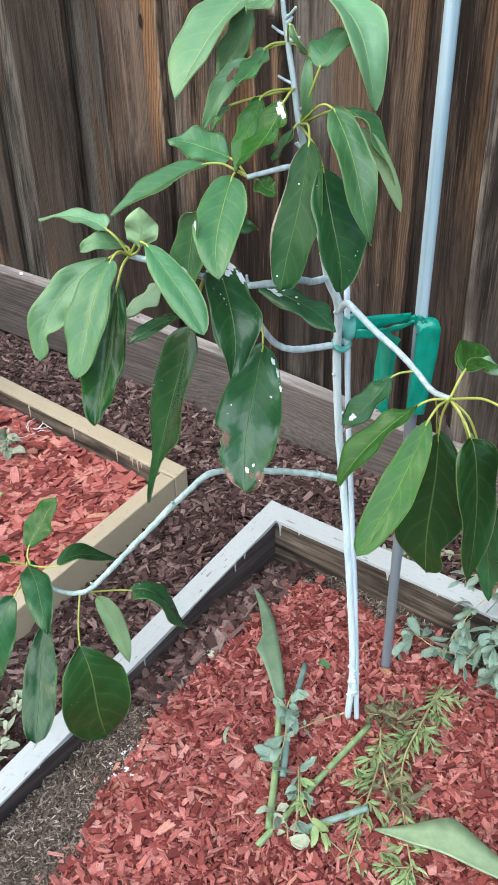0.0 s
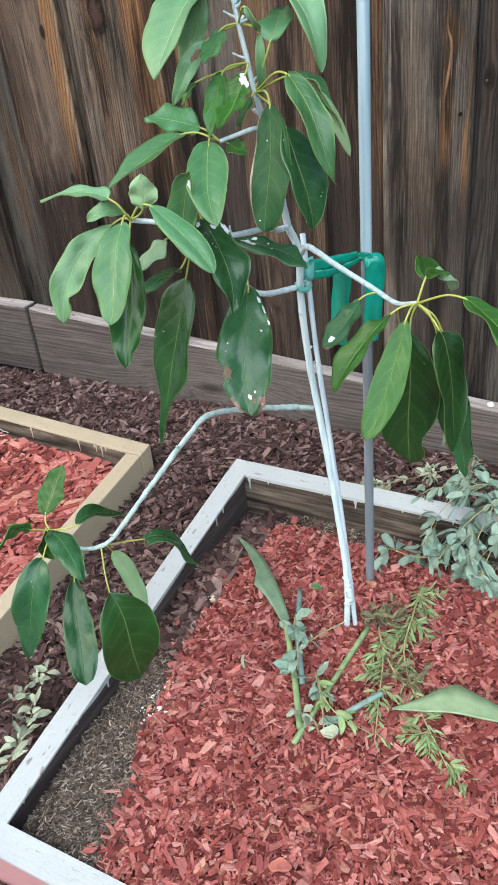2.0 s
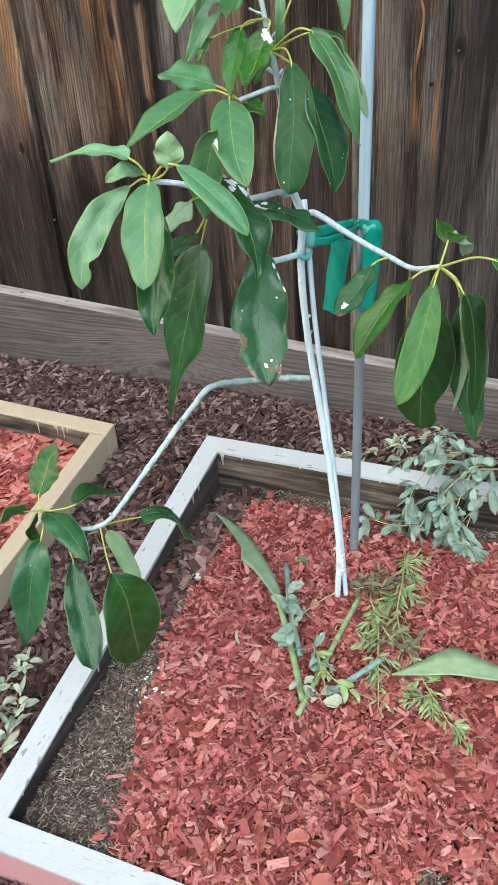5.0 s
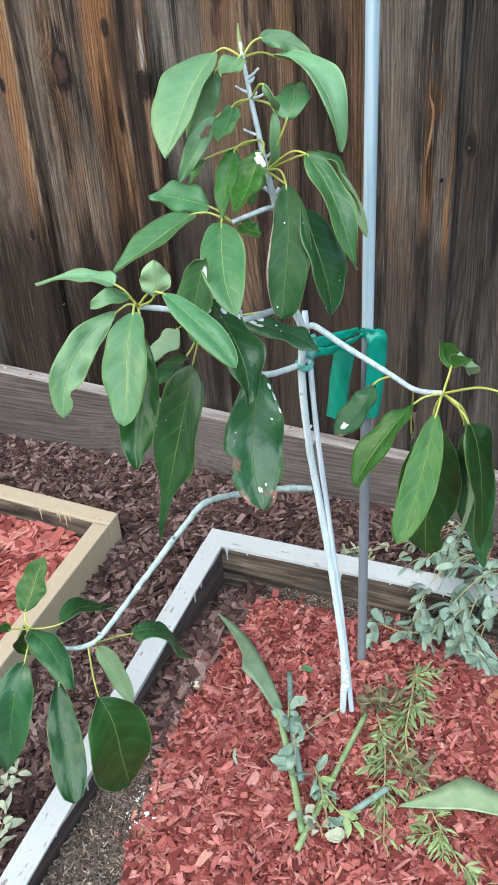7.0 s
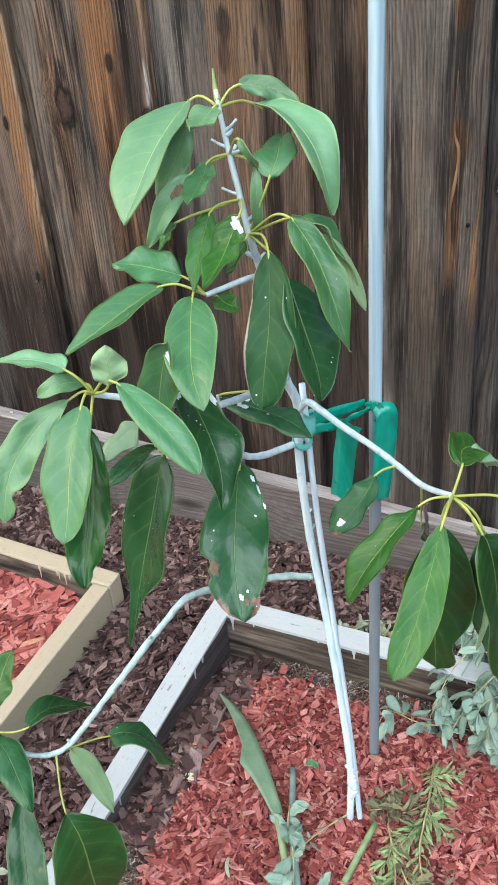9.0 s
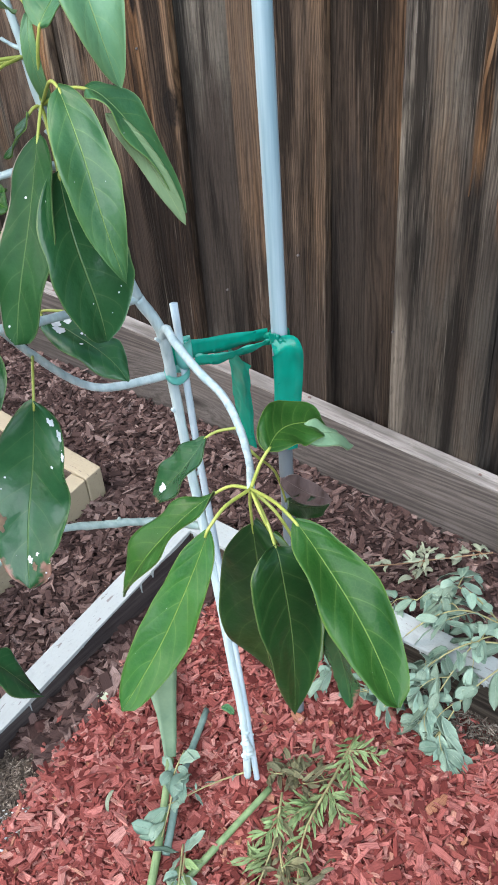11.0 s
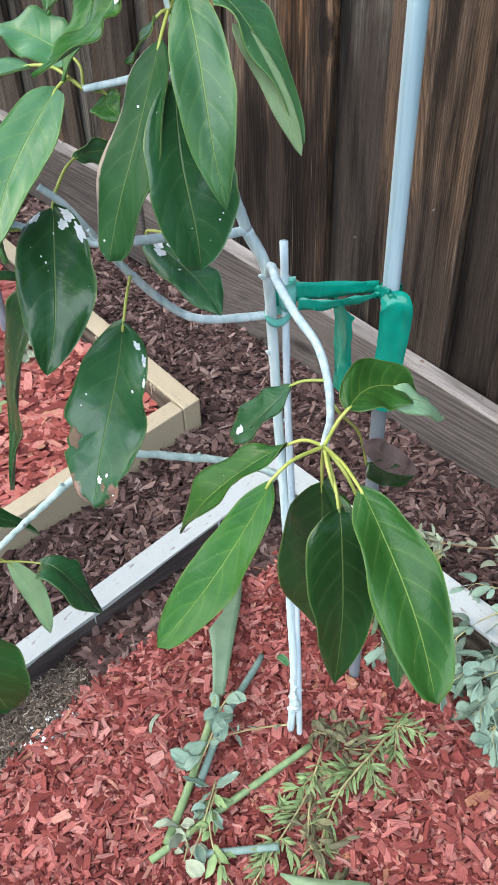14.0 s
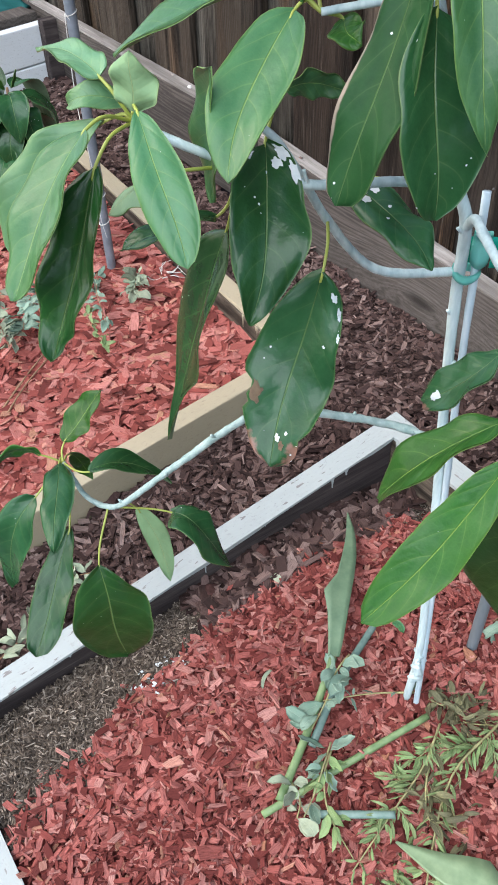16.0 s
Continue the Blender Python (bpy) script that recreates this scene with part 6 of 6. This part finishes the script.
sprig("leafy_cutting", "pale dry green twig with a brown stem behind the white board", "cutting", [(0.080, 0.540, 0.012), (0.012, 0.486, 0.004), (-0.055, 0.420, 0.006), (-0.112, 0.384, 0.004), (-0.170, 0.366, -0.002)], 0.021, 0.0075, 110, SAGELEAF, DRYTWIG, 31, 0.9, shoots=6, group=gp, floor=yard_z)
sprig("leafy_cutting", "small dry green twig beside the white board", "cutting", [(-0.050, 0.345, 0.012), (-0.085, 0.350, 0.016), (-0.120, 0.340, 0.012)], 0.018, 0.006, 24, DRYGREEN, DRYTWIG, 32, 0.9, group=gp, floor=yard_z)
sprig("leafy_cutting", "dusty pale green cutting on brown mulch outside the bed", "cutting", [(-0.420, -0.400, -0.085), (-0.435, -0.345, -0.080), (-0.455, -0.290, -0.078)], 0.026, 0.010, 34, SAGELEAF, DRYTWIG, 33, 1.0, group=gp, floor=yard_z)
sprig("leafy_cutting", "dusty pale green cutting between the two beds", "cutting", [(-0.500, -0.300, -0.080), (-0.490, -0.250, -0.078), (-0.475, -0.215, -0.074)], 0.022, 0.009, 22, SAGELEAF, DRYTWIG, 34, 1.0, group=gp, floor=yard_z)


# ---------------------------------------------------------------- the tan bed and what lies past it
pole2 = thing("pole", "galvanised steel pole wound with white string", "pole", at=(-1.171, 0.189, -0.02))
solid("shaft", tube(bmesh.new(), [(-1.171, 0.189, -0.1), (-1.171, 0.189, 0.5), (-1.168, 0.187, 1.3)], 0.0102, 0.0102, 18, 10, 0.01), GALV, pole2)
bm = bmesh.new()
for z in (0.10, 0.16, 0.43, 0.455, 0.51):
    tube(bm, [(-1.171 + 0.0112 * math.cos(a), 0.189 + 0.0112 * math.sin(a), z + 0.004 * math.sin(a)) for a in (0.3 * k for k in range(22))], 0.0009, 0.0009, 5, 1)
tube(bm, [(-1.171, 0.177, 0.51), (-1.178, 0.176, 0.43), (-1.172, 0.172, 0.37), (-1.160, 0.168, 0.33), (-1.158, 0.172, 0.28), (-1.162, 0.178, 0.22)], 0.0008, 0.0008, 5, 6)
tube(bm, [(-1.162, 0.178, 0.16), (-1.140, 0.170, 0.12), (-1.130, 0.172, 0.085)], 0.0006, 0.0005, 5, 6)
tube(bm, [(-1.171, 0.178, 0.51), (-1.150, 0.170, 0.515), (-1.140, 0.172, 0.507)], 0.0008, 0.0006, 5, 6)
solid("string", bm, STRING, pole2, "white string tied round")

rd = random.Random(8)
left = "cuttings in the tan bed"
for i, (st, mt, cnt, ll, lw) in enumerate((
        ([(-1.16, 0.02, 0.0), (-1.10, -0.04, 0.012), (-1.03, -0.08, 0.006)], GREYLEAF, 46, 0.032, 0.015),
        ([(-1.22, -0.06, 0.0), (-1.12, -0.10, 0.014), (-1.00, -0.12, 0.004)], SAGELEAF, 44, 0.034, 0.015),
        ([(-1.14, 0.14, 0.006), (-1.06, 0.10, 0.012), (-0.96, 0.07, 0.006)], GREYLEAF, 26, 0.028, 0.013),
        ([(-1.05, 0.06, 0.004), (-0.95, 0.04, 0.010), (-0.88, 0.03, 0.004)], TWIGLEAF, 18, 0.024, 0.010))):
    sprig("leafy_cutting", "pale green cutting with oval leaves on red mulch", "cutting", st, ll, lw, cnt, mt, DRYTWIG, 50 + i, 1.0, group=left, floor=tan_z)
for st in ([(-0.880, -0.200, 0.0), (-0.930, -0.130, 0.012), (-0.985, -0.050, 0.004)], [(-0.910, -0.190, 0.0), (-0.960, -0.110, 0.010), (-1.010, -0.040, 0.004)]):
    ob = thing("twig", "bare brown twig lying on red mulch", "twig", "bare twigs", at=st[0])
    solid("stem", tube(bmesh.new(), [(x, y, tan_z(x, y) + 0.006 + z) for x, y, z in st], 0.0022, 0.0012, 6, 6, 0.15), DRYTWIG, ob)
sprig("dead_plant", "grey dried plant clump on red mulch", "dead plant", [(-1.075, 0.205, 0.0), (-1.045, 0.185, 0.014), (-1.015, 0.165, 0.002)], 0.030, 0.016, 34, SAGELEAF, DRYTWIG, 61, 1.0, floor=tan_z)
rt = thing("roots", "pale dry roots lying on red mulch", "roots", at=(-1.04, 0.26, 0.0))
bm = bmesh.new()
for i in range(7):
    x, y = -1.045 + rd.uniform(-0.02, 0.02), 0.255 + rd.uniform(-0.012, 0.012)
    pts = [(x, y, tan_z(x, y) + 0.010)]
    a = rd.uniform(0, 6.283)
    for k in range(4):
        a += rd.uniform(-0.8, 0.8)
        x, y = x + 0.013 * math.cos(a), y + 0.013 * math.sin(a)
        pts.append((x, y, tan_z(x, y) + rd.uniform(0.006, 0.018)))
    tube(bm, pts, 0.0011, 0.0006, 5, 4)
solid("root", bm, STRING, rt)

shrub = thing("sapling", "dark glossy-leaved sapling in the tan bed", "sapling", at=(-1.42, 0.12, -0.02))
bm = bmesh.new()
tube(bm, [(-1.42, 0.12, -0.04), (-1.425, 0.12, 0.18), (-1.415, 0.122, 0.325)], 0.006, 0.003, 8, 6, 0.1)
solid("trunk", bm, DRYTWIG, shrub)
for i in range(24):
    a = i * 2.4 + 0.5
    z = 0.18 + 0.0075 * i
    fresh_one = i > 20
    p0 = Vector((-1.416 + 0.012 * math.cos(a), 0.121 + 0.012 * math.sin(a), z if not fresh_one else 0.325))
    if fresh_one:
        p1 = p0 + Vector((0.010 * math.cos(a), 0.010 * math.sin(a), 0.018))
        p2 = p0 + Vector((0.022 * math.cos(a), 0.022 * math.sin(a), 0.040))
        wide = 0.014
    else:
        ln = 0.85 + 0.3 * math.sin(i * 3.7)
        p1 = p0 + Vector((0.060 * math.cos(a), 0.060 * math.sin(a), -0.018)) * ln
        p2 = p0 + Vector((0.088 * math.cos(a), 0.088 * math.sin(a), -0.125)) * ln
        wide = 0.066
    sd = Vector((-math.sin(a), math.cos(a), 0)) * wide
    o = Vector((math.cos(a), math.sin(a), 0.6))
    if (p2 - p0).cross(sd).dot(o) < 0:
        sd = -sd
    bm = bmesh.new()
    uvs = bm.loops.layers.uv.new("UVMap")
    blade(bm, p0, p1, p2, sd, uvs, 0.25, 0.10, i * 1.1, 16)
    solid("leaf", bm, MATURE if fresh_one else OLD, shrub, materials=(OLD_UNDER,))

planter = thing("planter", "white painted timber planter box against the fence", "planter", at=(-2.3, 0.4, 0.0))
away, along_it = Vector((-0.98, -0.19, 0)), Vector((0.19, -0.98, 0))
corner = Vector((-2.195, 0.548, 0))


def slab(a0, a1, b0, b1, z0, z1, bevel=0.004):
    """A plank in the planter's own directions: b along its white side, a into it."""
    q = [corner + away * a + along_it * b for a, b in ((a0, b0), (a1, b0), (a1, b1), (a0, b1))]
    bm = boxy(bmesh.new(), [(*p.xy, z0) for p in q] + [(*p.xy, z1) for p in q], bevel)
    bmesh.ops.recalc_face_normals(bm, faces=bm.faces)
    return bm


for z0, z1 in ((-0.06, 0.097), (0.101, 0.207)):
    solid("side_plank", slab(0.0, 0.038, 0.0, 1.15, z0, z1), WHITE_FRESH, planter, smooth=False)
    solid("front_plank", slab(0.042, 0.9, 1.112, 1.15, z0, z1), WHITE_FRESH, planter, smooth=False)
solid("cap_rail", slab(0.046, 0.13, 0.01, 1.10, 0.19, 0.228), KICK, planter, "bare grey inner rail", smooth=False)
solid("soil_fill", slab(0.134, 0.9, 0.01, 1.10, 0.10, 0.205), BROWNSOIL, planter, "dark soil filling", smooth=False)
post = thing("post", "short dark stained timber post beside the white planter", "post", at=(-2.155, 0.52, 0.03))
solid("shaft", board(-2.183, -2.145, 0.505, 0.550, lambda x, y: -0.05, lambda x, y: 0.225), RAWBOARD_Y, post, smooth=False)

cloth = thing("cloth", "crumpled teal cloth on the planter", "cloth", at=(-2.42, 0.40, 0.205))
bm = bmesh.new()
rows = []
for i in range(15):
    row = []
    for j in range(15):
        x, y = (i / 14 - 0.5) * 0.22, (j / 14 - 0.5) * 0.30
        h = 0.006 + 0.055 * max(0.0, 1 - (x / 0.11) ** 2) * max(0.0, 1 - (y / 0.15) ** 2) + 0.022 * abs(noise.noise(Vector((x * 22, y * 22, 3.0))))
        row.append(bm.verts.new((-2.44 + x, 0.40 + y, 0.207 + h)))
    rows.append(row)
for a, c in zip(rows, rows[1:]):
    for j in range(14):
        bm.faces.new((a[j], c[j], c[j + 1], a[j + 1]))
bmesh.ops.solidify(bm, geom=bm.faces, thickness=0.003)
solid("fabric", bm, TEAL, cloth)


# ---------------------------------------------------------------- odd bits on the ground
def lump(name, label, category, at, size, material, seed, flat=0.7):
    bm = bmesh.new()
    bmesh.ops.create_icosphere(bm, subdivisions=3, radius=1.0)
    for v in bm.verts:
        k = 1 + 0.28 * noise.noise(v.co * 1.7 + Vector((seed, 0, 0))) + 0.10 * noise.noise(v.co * 5 + Vector((0, seed, 0)))
        v.co = Vector((v.co.x * k * size, v.co.y * k * size * 0.8, v.co.z * k * size * flat))
        v.co += Vector(at) + Vector((0, 0, size * flat * 0.6))
    return tagged(solid(name, bm, material), label, category)


BARK = plain("bark_chunk", (0.035, 0.016, 0.014), (0.11, 0.055, 0.047), 0.9, 70.0, bump=0.8)
PEBBLE = plain("white_pebble", (0.5, 0.49, 0.46), (0.7, 0.69, 0.66), 0.8, 80.0, bump=0.4)
lump("bark_chunk", "round dark bark chunk beside the side board", "bark", (-0.316, -0.095, bed_z(-0.316, -0.095)), 0.015, BARK, 2.0)
lump("bark_chunk", "upright brown bark stub beside the side board", "bark", (-0.318, 0.000, bed_z(-0.318, 0.0)), 0.013, BARK, 5.0, 1.3)
lump("pebble", "small white stone on the board at the fence's foot", "stone", (0.081, 0.572, kick_top(0.081)), 0.008, PEBBLE, 3.0)
lump("pebble", "small white stone on the board at the fence's foot", "stone", (-1.427, 0.572, kick_top(-1.427)), 0.007, PEBBLE, 7.0)


def scrap(label, at, points, width, material, floor):
    """A torn bit of leaf or wood lying on the ground."""
    ob = thing("scrap", label, "debris", at=at)
    bm = bmesh.new()
    uvs = bm.loops.layers.uv.new("UVMap")
    a, m, t = (Vector((at[0] + x, at[1] + y, floor(at[0] + x, at[1] + y) + 0.009 + z)) for x, y, z in points)
    sd = (t - a).cross(Vector((0, 0, 1))).normalized() * -width
    if (t - a).cross(sd).z < 0:
        sd = -sd
    blade(bm, a, m, t, sd, uvs, 0.15, 0.15, at[0] * 40, 8, 0.0004, under=0, shape=(0.3, 0.35))
    solid("piece", bm, material, ob)


ROUNDCHIP = plain("orange_red_chip", (0.20, 0.055, 0.040), (0.38, 0.125, 0.090), 0.8, 70.0, bump=0.4)
for at, wide in (((0.051, -0.387), 0.018), ((0.262, -0.340), 0.018), ((0.097, -0.428), 0.016)):
    scrap("broad rounded orange-red wood chip on the mulch", (*at, 0), ((-0.014, -0.006, 0.002), (0, 0, 0.005), (0.014, 0.006, 0.001)), wide, ROUNDCHIP, bed_z)
scrap("torn pale green leaf scrap on red mulch", (-0.262, -0.020, 0), ((-0.014, 0, 0), (0, 0.002, 0.004), (0.015, 0.002, 0)), 0.012, SAGELEAF, bed_z)
scrap("bent pale leaf scrap on red mulch", (-0.140, -0.122, 0), ((-0.004, 0.014, 0.002), (0.0, -0.002, 0.004), (0.010, -0.012, 0)), 0.005, SAGELEAF, bed_z)
scrap("small round green leaf on red mulch", (-0.090, 0.060, 0), ((-0.010, 0, 0.002), (0, 0.002, 0.005), (0.010, 0.002, 0)), 0.011, FRESH, bed_z)
scrap("faded red wood splinter on brown mulch", (-0.520, -0.140, 0), ((-0.022, 0.014, 0.004), (0, 0, 0.008), (0.022, -0.016, 0)), 0.008, DEADLEAF, yard_z)
scrap("faded red wood splinter on brown mulch", (-0.465, 0.080, 0), ((-0.016, 0.004, 0.004), (0, 0, 0.006), (0.016, -0.006, 0)), 0.008, DEADLEAF, yard_z)
